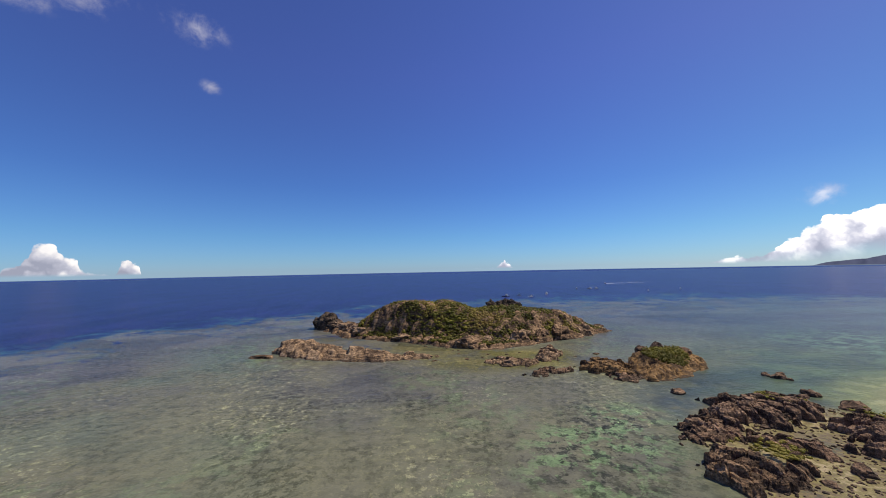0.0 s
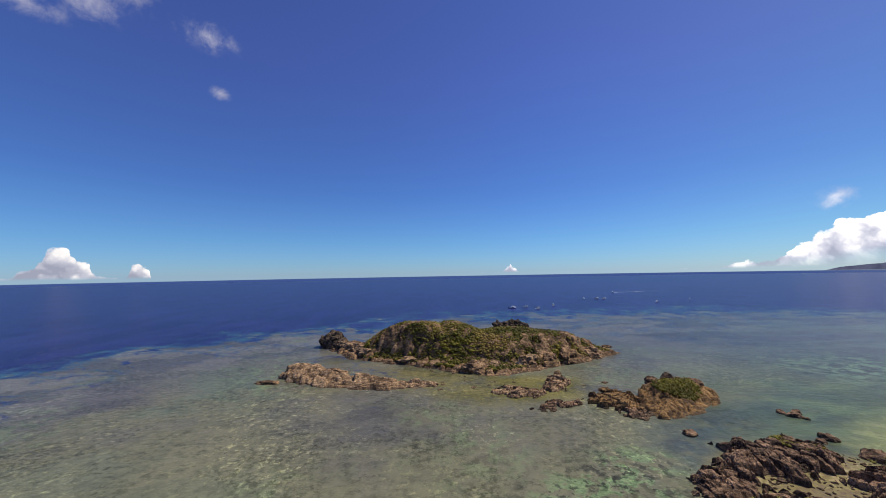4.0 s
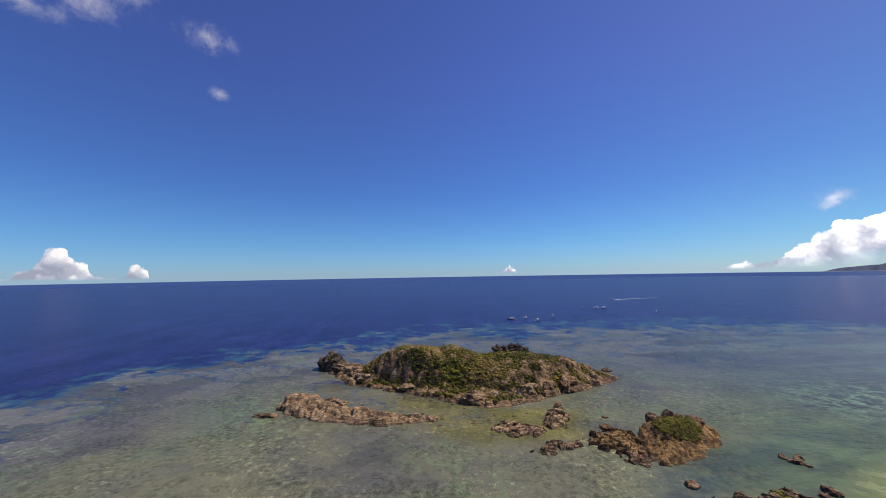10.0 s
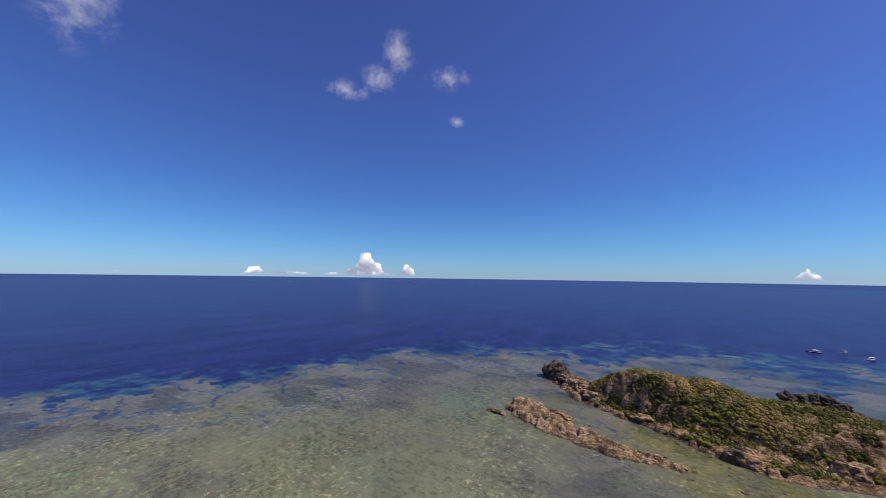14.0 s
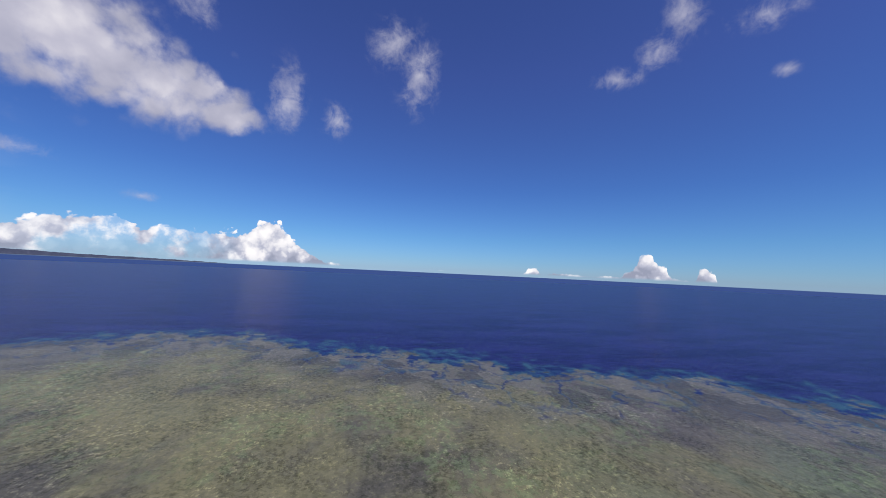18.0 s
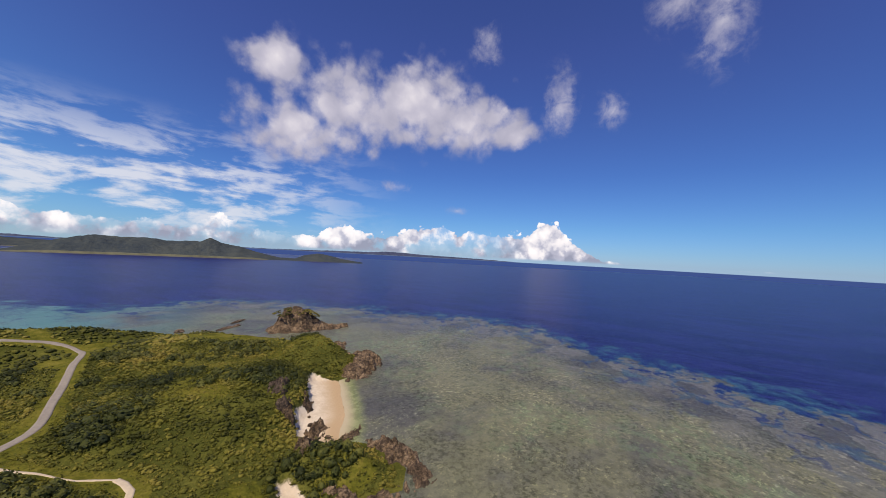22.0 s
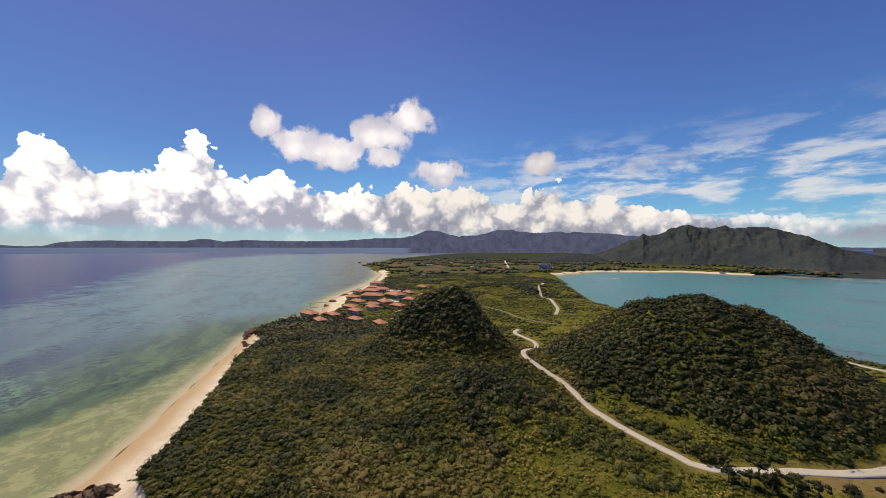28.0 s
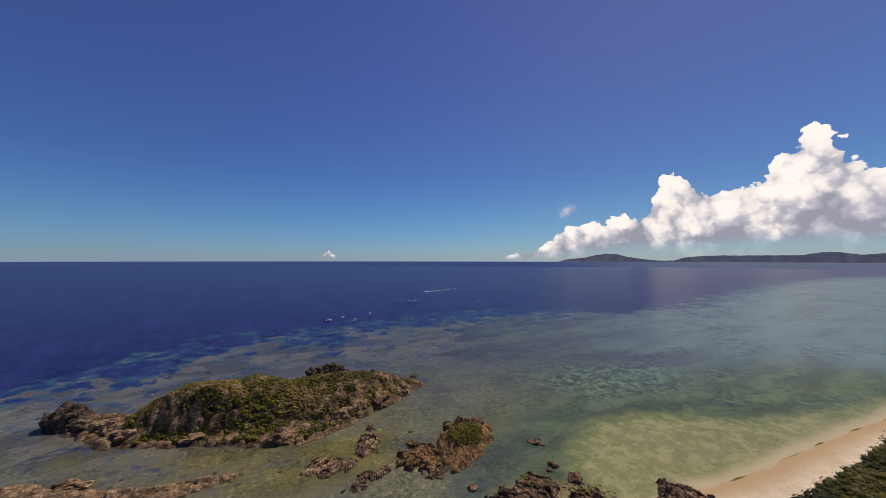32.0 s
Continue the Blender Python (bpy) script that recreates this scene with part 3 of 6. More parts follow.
M_TYRE = plain("black rubber", (0.02, 0.02, 0.02), 0.85, 0.1, 2.0)
M_RIM = plain("grey alloy", (0.45, 0.45, 0.46), 0.35, 0.05, 2.0, 0.8)
M_FOAM = plain("white foam", (0.72, 0.75, 0.78), 0.9, 0.2, 0.25)
M_BARK = plain("grey bark", (0.16, 0.12, 0.085), 0.95, 0.3, 3.0)
M_ROPE = plain("dark float line", (0.06, 0.06, 0.07), 0.8, 0.1, 1.0)
M_LIGHT = plain("lamp glass", (0.55, 0.50, 0.45), 0.2, 0.05, 1.0)


# ---- shapes ----
def mesh_of(name, verts, faces, mats, smooth=True):
    me = bpy.data.meshes.new(name)
    verts = np.asarray(verts, dtype=np.float32)
    faces = np.asarray(faces, dtype=np.int32)
    n, k = faces.shape
    me.vertices.add(len(verts))
    me.vertices.foreach_set("co", verts.ravel())
    me.loops.add(n * k)
    me.loops.foreach_set("vertex_index", faces.ravel())
    me.polygons.add(n)
    me.polygons.foreach_set("loop_start", np.arange(0, n * k, k, dtype=np.int32))
    me.polygons.foreach_set("use_smooth", np.full(n, smooth))
    me.update(calc_edges=True)
    for m in mats:
        me.materials.append(m)
    return me


def grid_faces(nu, nv, wrap=False):
    i, j = np.meshgrid(np.arange(nu if wrap else nu - 1), np.arange(nv - 1), indexing="ij")
    i2 = (i + 1) % nu
    return np.stack([i * nv + j, i2 * nv + j, i2 * nv + j + 1, i * nv + j + 1], -1).reshape(-1, 4)


def signed(px, py, poly):
    """Distance to the outline, positive inside."""
    p = np.asarray(poly, float)
    q = np.roll(p, -1, 0)
    best = np.full(px.shape, 1e18)
    inside = np.zeros(px.shape, bool)
    for (ax, ay), (bx, by) in zip(p, q):
        dx, dy = bx - ax, by - ay
        t = np.clip(((px - ax) * dx + (py - ay) * dy) / (dx * dx + dy * dy), 0, 1)
        best = np.minimum(best, (px - ax - t * dx) ** 2 + (py - ay - t * dy) ** 2)
        if ay != by:
            inside ^= ((ay > py) != (by > py)) & (px < dx * (py - ay) / dy + ax)
    return np.where(inside, 1, -1) * np.sqrt(best)


def lattice(ix, iy, seed):
    h = (ix * 374761393 + iy * 668265263 + seed * 974711) & 0xFFFFFFFF
    h = ((h ^ (h >> 13)) * 1274126177) & 0xFFFFFFFF
    return ((h ^ (h >> 16)) & 0xFFFF) / 65535.0


def vnoise(x, y, seed=0):
    x0, y0 = np.floor(x).astype(np.int64), np.floor(y).astype(np.int64)
    u, v = x - x0, y - y0
    u, v = u * u * (3 - 2 * u), v * v * (3 - 2 * v)
    a, b = lattice(x0, y0, seed), lattice(x0 + 1, y0, seed)
    c, d = lattice(x0, y0 + 1, seed), lattice(x0 + 1, y0 + 1, seed)
    return (a + (b - a) * u) * (1 - v) + (c + (d - c) * u) * v


def fbm(x, y, octaves=4, seed=0):
    s, a, t = 0, 0.5, 0
    for k in range(octaves):
        s, t = s + a * vnoise(x, y, seed + k * 17), t + a
        x, y, a = x * 2.03 + 5.1, y * 2.03 + 1.7, a * 0.5
    return s / t


def step(a, b, x):
    t = np.clip((x - a) / (b - a), 0, 1)
    return t * t * (3 - 2 * t)


def mesh_attr(me, name, values):
    me.attributes.new(name, "FLOAT", "POINT").data.foreach_set("value", np.asarray(values, np.float32).ravel())


def part(name, me, parent, label=""):
    """Links a mesh as one object under a thing or under a part."""
    ob = new(name, me)
    ob.parent = parent
    return tagged(ob, label)


def empty(name, x=0.0, y=0.0, z=0.0, rz=0.0):
    ob = new(name)
    ob.matrix_world = pose(x, y, z, 0, 0, rz)
    return ob


def from_bm(name, bm, mat, smooth=False):
    me = bpy.data.meshes.new(name)
    bmesh.ops.recalc_face_normals(bm, faces=bm.faces)
    bm.to_mesh(me)
    bm.free()
    me.materials.append(mat)
    if smooth:
        me.polygons.foreach_set("use_smooth", np.full(len(me.polygons), True))
    return me


def box(name, mat, cx, cy, cz, sx, sy, sz, bevel=0.0):
    bm = bmesh.new()
    bmesh.ops.create_cube(bm, size=1.0, matrix=Matrix.Translation((cx, cy, cz)) @ Matrix.Diagonal((sx, sy, sz, 1)))
    if bevel:
        bmesh.ops.bevel(bm, geom=bm.edges[:], offset=bevel, segments=2, affect="EDGES")
    return from_bm(name, bm, mat)


def smooth_line(pts, gap):
    p = np.array([pts[0]] + list(pts) + [pts[-1]], float)
    out = []
    for k in range(1, len(p) - 2):
        n = max(2, int(np.hypot(*(p[k + 1] - p[k])) / gap))
        for t in np.linspace(0, 1, n, endpoint=False):
            a, b, c, d = p[k - 1], p[k], p[k + 1], p[k + 2]
            out.append(0.5 * (2 * b + (c - a) * t + (2 * a - 5 * b + 4 * c - d) * t * t + (3 * b - a - 3 * c + d) * t ** 3))
    return np.array(out + [p[-2]])


def line_distance(px, py, line):
    best = np.full(px.shape, 1e18)
    for (ax, ay), (bx, by) in zip(line[:-1], line[1:]):
        dx, dy = bx - ax, by - ay
        t = np.clip(((px - ax) * dx + (py - ay) * dy) / (dx * dx + dy * dy + 1e-9), 0, 1)
        best = np.minimum(best, (px - ax - t * dx) ** 2 + (py - ay - t * dy) ** 2)
    return np.sqrt(best)


# ---- plan: outlines in metres, the camera rises over the origin ----
COAST = [(-110, -81), (-76, -100), (-40, -70), (20, -40), (90, 8), (135, 42), (150, 70), (161, 84), (185, 85), (207, 79), (236, 75), (270, 72), (321, 66), (373, 58), (428, 54), (459, 45), (490, 15), (518, -27), (590, -37), (658, -47), (777, -104), (933, -178), (1180, -258), (1545, -304), (1805, -316), (2588, -675), (4000, -1700), (4800, -2600), (3900, -3600), (2600, -3600), (1200, -2600), (330, -1900)]
COAST += [(340, -1600), (560, -1523), (881, -1385), (1020, -1061), (946, -808), (820, -725), (650, -610), (470, -490), (360, -455), (250, -450), (140, -440), (25, -470), (-45, -440), (-88, -430), (-140, -410), (-180, -370), (-195, -330), (-215, -300), (-225, -260), (-212, -225), (-222, -215), (-216, -203), (-196, -193), (-172, -190), (-159, -172), (-139, -146), (-121, -130), (-128, -111), (-122, -90)]
WEST_SAND = [(118, 28), (135, 42), (150, 70), (161, 84), (185, 85), (207, 79), (236, 75), (270, 72), (321, 66), (373, 58), (428, 54), (445, 45), (387, 32), (328, 47), (271, 50), (229, 54), (196, 57), (175, 60), (148, 44), (127, 24)]
RESORT_SAND = [(500, 0), (518, -27), (590, -37), (658, -47), (777, -104), (933, -178), (1180, -258), (1400, -290), (1298, -317), (1000, -240), (787, -150), (647, -82), (560, -66), (509, -45)]
EAST_SAND = [(-121, -130), (-139, -146), (-159, -172), (-172, -189), (-162, -206), (-150, -196), (-129, -166), (-116, -160), (-104, -140), (-111, -130)]
COVE_SAND = [(-78, -101), (-84, -106), (-85, -116), (-80, -119), (-77, -112)]
BAY_SAND = [(946, -808), (1020, -1061), (881, -1385), (563, -1523), (380, -1585), (380, -1608), (570, -1548), (898, -1408), (1048, -1065), (968, -800)]
BARE = [(-44, -117), (-52, -115), (-57, -121), (-51, -127), (-45, -124)]
SANDS = [WEST_SAND, RESORT_SAND, EAST_SAND, COVE_SAND, BAY_SAND]
STRIP = [(65, -178), (46, -206), (28, -280), (23, -320), (42, -348), (50, -335), (37, -309), (49, -262), (60, -214), (72, -188)]
ROAD_BAY = [(703, -568), (596, -471), (529, -421), (440, -370), (412, -352), (384, -336), (368, -318)]
ROAD_HILL = [(316, -222), (303, -209), (271, -208), (252, -196), (239, -175), (223, -162), (200, -158), (172, -157), (148, -152), (123, -150), (100, -152), (87, -156), (71, -189), (59, -214), (49, -259), (37, -309), (42, -335), (74, -378), (103, -393), (150, -410)]
LANE = [(62, -90), (49, -112), (42, -129), (29, -154), (13, -181), (-11, -203), (-34, -222), (-46, -255), (-63, -310), (-76, -352), (-66, -374), (-40, -385)]
SPURLANE = [(49, -112), (58, -118), (64, -110), (65, -95), (62, -80)]
TRACK = [(-16, -206), (-23, -197), (-30, -182), (-37, -168), (-45, -158), (-46, -147), (-38, -134), (-30, -127), (-15, -118)]
FARLANE = [(300, -290), (360, -262), (430, -265), (520, -230)]
FARROAD = [(1180, -760), (1271, -839), (1629, -1059), (1900, -1230)]
LINES = {"bay": (smooth_line(ROAD_BAY, 6), 4.6), "hill": (smooth_line(ROAD_HILL, 6), 4.3), "lane": (smooth_line(LANE[5:], 5), 3.8), "spur": (smooth_line(SPURLANE, 3), 1.3), "trail": (smooth_line(LANE[:7], 4), 2.0), "path": (smooth_line(TRACK[:5], 4), 1.0), "track": (smooth_line(TRACK[4:], 4), 2.8), "farlane": (smooth_line(FARLANE, 8), 1.3), "farroad": (smooth_line(FARROAD, 30), 10.0)}
HOUSES = [(485, -13, 29, 14, 30), (468, -42, 22, 13, 20), (468, -70, 24, 13, 25), (489, -97, 21, 14, 15), (503, -137, 24, 14, 30), (600, -118, 41, 19, 60), (600, -160, 37, 26, 20), (545, -128, 27, 18, 10), (555, -172, 22, 16, 40), (665, -128, 32, 18, 50), (680, -152, 29, 18, 60), (710, -113, 27, 16, 40), (398, -88, 21, 12, 10), (405, -113, 21, 12, 25), (800, -168, 32, 18, 50), (720, -252, 24, 16, 30)]
HOUSES += [(520, -70, 24, 13, 35), (528, -104, 22, 13, 55), (563, -88, 26, 15, 30), (618, -88, 24, 14, 45), (640, -196, 24, 14, 20), (590, -208, 22, 13, 50), (440, -24, 20, 12, 15), (430, -64, 20, 12, 30), (448, -128, 18, 11, 20), (745, -150, 24, 14, 45), (530, -185, 20, 12, 15)]


def hill(x, y, cx, cy, rx, ry, turn, h, p=1.0):
    c, s = math.cos(radians(turn)), math.sin(radians(turn))
    u, v = ((x - cx) * c + (y - cy) * s) / rx, (-(x - cx) * s + (y - cy) * c) / ry
    r = np.sqrt(u * u + v * v)
    return h * np.clip(np.cos(np.minimum(r, 1) * math.pi / 2), 0, 1) ** p


def sand_of(x, y):
    return np.max([np.clip(signed(x, y, s) / 3 + 0.5, 0, 1) for s in SANDS], 0)


def hills(x, y):
    z = hill(x, y, 158, -260, 114, 104, 0, 54, 1.45) + hill(x, y, 279, -116, 72, 60, 20, 41, 1.5) + hill(x, y, 262, -108, 125, 85, 20, 12, 1.2)
    z = z + hill(x, y, 172, -92, 60, 40, 20, 12, 1.2) + hill(x, y, 2, -167, 38, 34, 0, 7, 1.1) + hill(x, y, -30, -410, 150, 60, 10, 13, 1.2)
    z = z + hill(x, y, -192, -230, 44, 36, 0, 17, 1.1) + hill(x, y, -105, -205, 70, 60, 30, 9) + hill(x, y, -104, -102, 26, 22, 0, 5) + hill(x, y, -130, -310, 80, 60, 0, 6)
    return z + hill(x, y, 470, -330, 160, 70, 30, 9) + hill(x, y, 620, -420, 200, 80, 40, 10)


def ground_height(x, y):
    d = signed(x, y, COAST)
    s = sand_of(x, y)
    d = d + 3.5 * (fbm(x / 14, y / 14, 3, 5) - 0.5) * step(900, 500, np.hypot(x, y))
    z = np.where(d < 0, d * 0.08, 0.055 * np.clip(d, 0, 40) + 6 * step(4, 26, d) * (1 - s))
    inner = step(2, 30, d) * (1 - s)
    z = z + inner * (1.4 * (fbm(x / 60, y / 60, 3, 3) - 0.5) + 0.8 * (fbm(x / 9, y / 9, 3, 8) - 0.5) + hills(x, y) * (1 + 0.25 * (fbm(x / 22, y / 22, 3, 11) - 0.5)))
    return z


def road_distance(x, y):
    return np.min([line_distance(x, y, l) - wd / 2 for l, wd in LINES.values()], 0)


def grass_of(x, y):
    g = step(0.54, 0.66, fbm(x / 30, y / 30, 4, 21)) * 0.75
    return np.clip(np.maximum(np.maximum(g, step(7, 1, road_distance(x, y))), step(-1, 1, signed(x, y, STRIP))), 0, 1)


# ---- sea ----
EDGE = [(2, 467), (13.4, 405), (23, 414), (31, 415), (42.7, 400), (52.5, 350), (62, 339), (82, 356), (98, 402), (110, 499), (119, 520), (131, 539), (144, 620), (155, 669), (165, 602), (172, 647), (180, 800), (188, 987), (191, 1100), (195, 1750), (212, 1900), (222, 2400), (262, 4600), (272, 4400), (281, 3200), (286, 2000), (291, 1250), (297, 900), (303, 785), (315, 690), (326, 614), (336, 555), (345.6, 515), (354.7, 476), (362, 467)]
ISLE = [(-100, 312), (-81, 290), (-66, 267), (-32, 250), (-3, 233), (23, 218), (36, 218), (58, 228), (94, 246), (128, 270), (120, 284), (80, 298), (40, 306), (0, 310), (-40, 308), (-70, 316), (-95, 325)]
ISLE = [(1.07 * x, y) for x, y in ISLE]
SPUR = [(-108, 227), (-95, 214), (-66, 200), (-38, 195), (-6, 198), (0, 206), (-30, 208), (-52, 214), (-69, 226), (-88, 240), (-100, 238)]
NEAR_FLAT = [(62, 80), (70, 112), (92, 124), (128, 128), (150, 122), (158, 95), (120, 60), (80, 66)]
FLAT_EDGE = [(66, 70), (74, 78), (78, 92), (76, 102), (90, 116), (110, 126), (131, 118), (150, 104), (120, 78), (91, 61)]
GREEN_FLAT = [(-60, 262), (0, 225), (40, 212), (75, 205), (66, 180), (20, 178), (-10, 195), (-60, 225), (-80, 262)]
rings = np.concatenate([[0], np.geomspace(20, 6200, 300)])
turns = np.linspace(0, 2 * math.pi, 720, endpoint=False)
A, R = np.meshgrid(turns, rings, indexing="ij")
SX, SY = -np.sin(A) * R, np.cos(A) * R
deg = np.degrees(A)
edge_at = np.interp(np.where(deg < 2, deg + 360, deg), [e[0] for e in EDGE], [e[1] for e in EDGE])
me = mesh_of("water", np.stack([SX, SY, np.zeros_like(SX)], -1).reshape(-1, 3), grid_faces(720, len(rings), True), [M_SEA])
soft_edge = 130 + 170 * np.maximum(step(300, 318, deg), step(24, 10, deg)) + 520 * step(168, 186, deg) * step(250, 235, deg) + 650 * step(262, 274, deg) * step(303, 290, deg)
mesh_attr(me, "reef", np.clip((edge_at - R) / soft_edge, -1.6, 1.6))
# sector set out by bearing from the camera, tuned to its view
mesh_attr(me, "east_tan", step(38, 66, deg) * step(150, 122, deg))
# paler zone within about 200 m, set out round the camera's place
mesh_attr(me, "nearby", step(215, 140, R) * np.maximum(step(318, 340, deg), step(60, 30, deg)))
mesh_attr(me, "blur", step(166, 182, deg) * step(300, 280, deg))
lagoon = np.maximum(step(178, 200, deg) * step(255, 240, deg) * step(250, 350, R), step(262, 270, deg) * step(338, 296, deg) * step(70, 190, R))
mesh_attr(me, "lagoon", lagoon)
mesh_attr(me, "bay", np.maximum(step(186, 202, deg) * step(250, 240, deg) * step(420, 700, R), 0.75 * step(152, 172, deg) * step(212, 200, deg) * step(380, 500, R)))
SANDBANK = [(140, 60), (142, 96), (150, 116), (170, 132), (205, 143), (235, 138), (284, 98), (364, 70), (300, 68), (236, 75), (185, 85), (161, 84), (150, 70)]
near_beach = np.maximum(np.clip(1 + signed(SX, SY, WEST_SAND) / 26, 0, 1), np.maximum(np.clip(1 + signed(SX, SY, EAST_SAND) / 16, 0, 1), np.clip(1 + signed(SX, SY, RESORT_SAND) / 50, 0, 1)))
near_beach = np.maximum(near_beach, 0.62 * np.clip(1 + signed(SX, SY, SANDBANK) / 24, 0, 1))
near_beach = np.maximum(near_beach, 0.60 * np.clip(1 + signed(SX, SY, [(152, 98), (168, 120), (190, 134), (214, 132), (228, 112), (200, 96), (170, 92)]) / 30, 0, 1))
near_beach = np.maximum(near_beach, 0.8 * np.clip(1 + signed(SX, SY, BAY_SAND) / 90, 0, 1))
mesh_attr(me, "sandy", near_beach)
mesh_attr(me, "gravel", np.clip(1 + signed(SX, SY, FLAT_EDGE) / 6, 0, 1))
mesh_attr(me, "green", np.clip(1 + signed(SX, SY, GREEN_FLAT) / 12, 0, 1))
SHOAL = [(28, 105), (41, 115), (62, 126), (74, 120), (67, 106), (60, 92), (46, 83), (44, 75), (30, 78), (23, 87)]
CHANNEL = [(91, 147), (123, 158), (153, 172), (186, 186), (199, 169), (166, 146), (142, 138), (114, 138), (98, 127), (78, 114), (78, 128)]
MAUVE = [(-234, 165), (-300, 250), (-202, 300), (-100, 400), (-80, 330), (-122, 276), (-118, 228), (-146, 199), (-186, 182), (-212, 150)]
SHOAL_FAR = [(226, 235), (294, 250), (374, 200), (320, 150), (233, 185)]
mesh_attr(me, "shoal", np.maximum(np.clip(0.6 + signed(SX, SY, SHOAL) / 14, 0, 1), np.clip(0.6 + signed(SX, SY, SHOAL_FAR) / 40, 0, 1)))
mesh_attr(me, "channel", np.clip(0.6 + signed(SX, SY, CHANNEL) / 16, 0, 1))
mesh_attr(me, "mauve", np.maximum(np.clip(0.5 + signed(SX, SY, MAUVE) / 50, 0, 1), step(120, 10, edge_at - R)))
mesh_attr(me, "teal", step(316, 284, deg) * step(330, 620, R))
# zones of far water that take the painted sky sheen
mesh_attr(me, "blue", step(225, 390, R) * np.maximum(step(292, 325, deg), step(16, 0, deg)))
mesh_attr(me, "open", step(190, 470, R) * step(40, 160, -signed(SX, SY, WEST_SAND)))
tagged(new("water", me), "clear blue sea, brown reef flats showing through the shallows", "sea", kind="structure")


# ---- land ----
def land_patch(name, x0, x1, y0, y1, gap):
    xs, ys = np.arange(x0, x1 + 0.1, gap), np.arange(y0, y1 + 0.1, gap)
    X, Y = np.meshgrid(xs, ys, indexing="ij")
    Z = ground_height(X, Y)
    V, Fc = np.stack([X, Y, Z], -1).reshape(-1, 3), grid_faces(len(xs), len(ys))
    me = mesh_of(name, V, Fc[V[Fc][:, :, 2].max(1) > -0.8], [M_GROUND])
    mesh_attr(me, "sand", np.maximum(sand_of(X, Y), 0.44 * np.clip(signed(X, Y, BARE) / 3 + 0.6, 0, 1)) if x1 < 1000 else sand_of(X, Y))
    mesh_attr(me, "grass", grass_of(X, Y))
    mesh_attr(me, "verge", np.maximum(step(-2, 1, signed(X, Y, STRIP)), 0.5 * step(6, 1, line_distance(X, Y, LINES["hill"][0]) - 2.5)) if x1 < 1000 else np.zeros_like(X))
    mesh_attr(me, "field", step(900, 1150, X) * step(30, 120, signed(X, Y, COAST)) if x1 > 1000 else np.zeros_like(X))
    mesh_attr(me, "distant", step(1700, 2500, np.hypot(X, Y)))
    return new(name, me)


tagged(land_patch("ground", -260, 700, -620, 100, 3), "green peninsula of scrub and grass with pale sand beaches", "land", kind="structure")
tagged(land_patch("ground_far", 697, 4900, -3700, 103, 25), "flat coastal plain with small fields", "land", kind="structure")


def ribbon(name, line, width, mat, label, lift=0.15, cols=5, wobble=0.0):
    d = np.gradient(line, axis=0)
    d /= np.hypot(d[:, 0], d[:, 1])[:, None]
    nrm = np.stack([-d[:, 1], d[:, 0]], -1)
    k = np.linspace(-0.5, 0.5, cols)
    wide = width * (1 + wobble * (fbm(line[:, 0] / 9, line[:, 1] / 9, 3, 31) - 0.5))
    P = line[:, None, :] + nrm[:, None, :] * (k[None, :] * wide[:, None])[:, :, None]
    Z = ground_height(P[..., 0], P[..., 1])
    Z = np.repeat(Z.max(1, keepdims=True), cols, 1) * 0.7 + Z * 0.3 + lift
    V = np.concatenate([P, Z[..., None]], -1)
    skirt = V[:, [0, -1]].copy()
    skirt[..., 2] -= 1.2
    V = np.concatenate([skirt[:, :1], V, skirt[:, 1:]], 1)
    return tagged(new(name, mesh_of(name, V.reshape(-1, 3), grid_faces(len(line), cols + 2), [mat])), label, "road", kind="structure")


ribbon("road", *LINES["bay"], M_ROAD, "pale concrete road running down to the bay")
ribbon("road", *LINES["hill"], M_ROAD, "pale concrete road winding round a wooded hill")
ribbon("road", *LINES["trail"], M_TRAIL, "worn overgrown end of the lane", lift=0.1, wobble=0.7)
ribbon("road", *LINES["lane"], M_OLDROAD, "worn brown-grey asphalt lane through scrub", wobble=0.3)
ribbon("road", *LINES["spur"], M_TRAIL, "worn stub of asphalt turning off the lane", wobble=0.5)
ribbon("road", *LINES["path"], M_TRACK, "narrow sandy footpath through scrub", wobble=1.2)
ribbon("road", *LINES["track"], M_TRACK, "bright sandy dirt track round a knoll", wobble=0.9)
ribbon("road", *LINES["farlane"], M_OLDROAD, "narrow field lane", wobble=0.4)
ribbon("road", *LINES["farroad"], M_ROAD, "straight road across the plain", lift=1.0)


def ridged(x, y, octaves, seed):
    s, a, t = 0, 0.5, 0
    for k in range(octaves):
        s, t = s + a * (1 - np.abs(2 * vnoise(x, y, seed + k * 13) - 1)), t + a
        x, y, a = x * 2.1 + 3.3, y * 2.1 + 7.7, a * 0.5
    return s / t


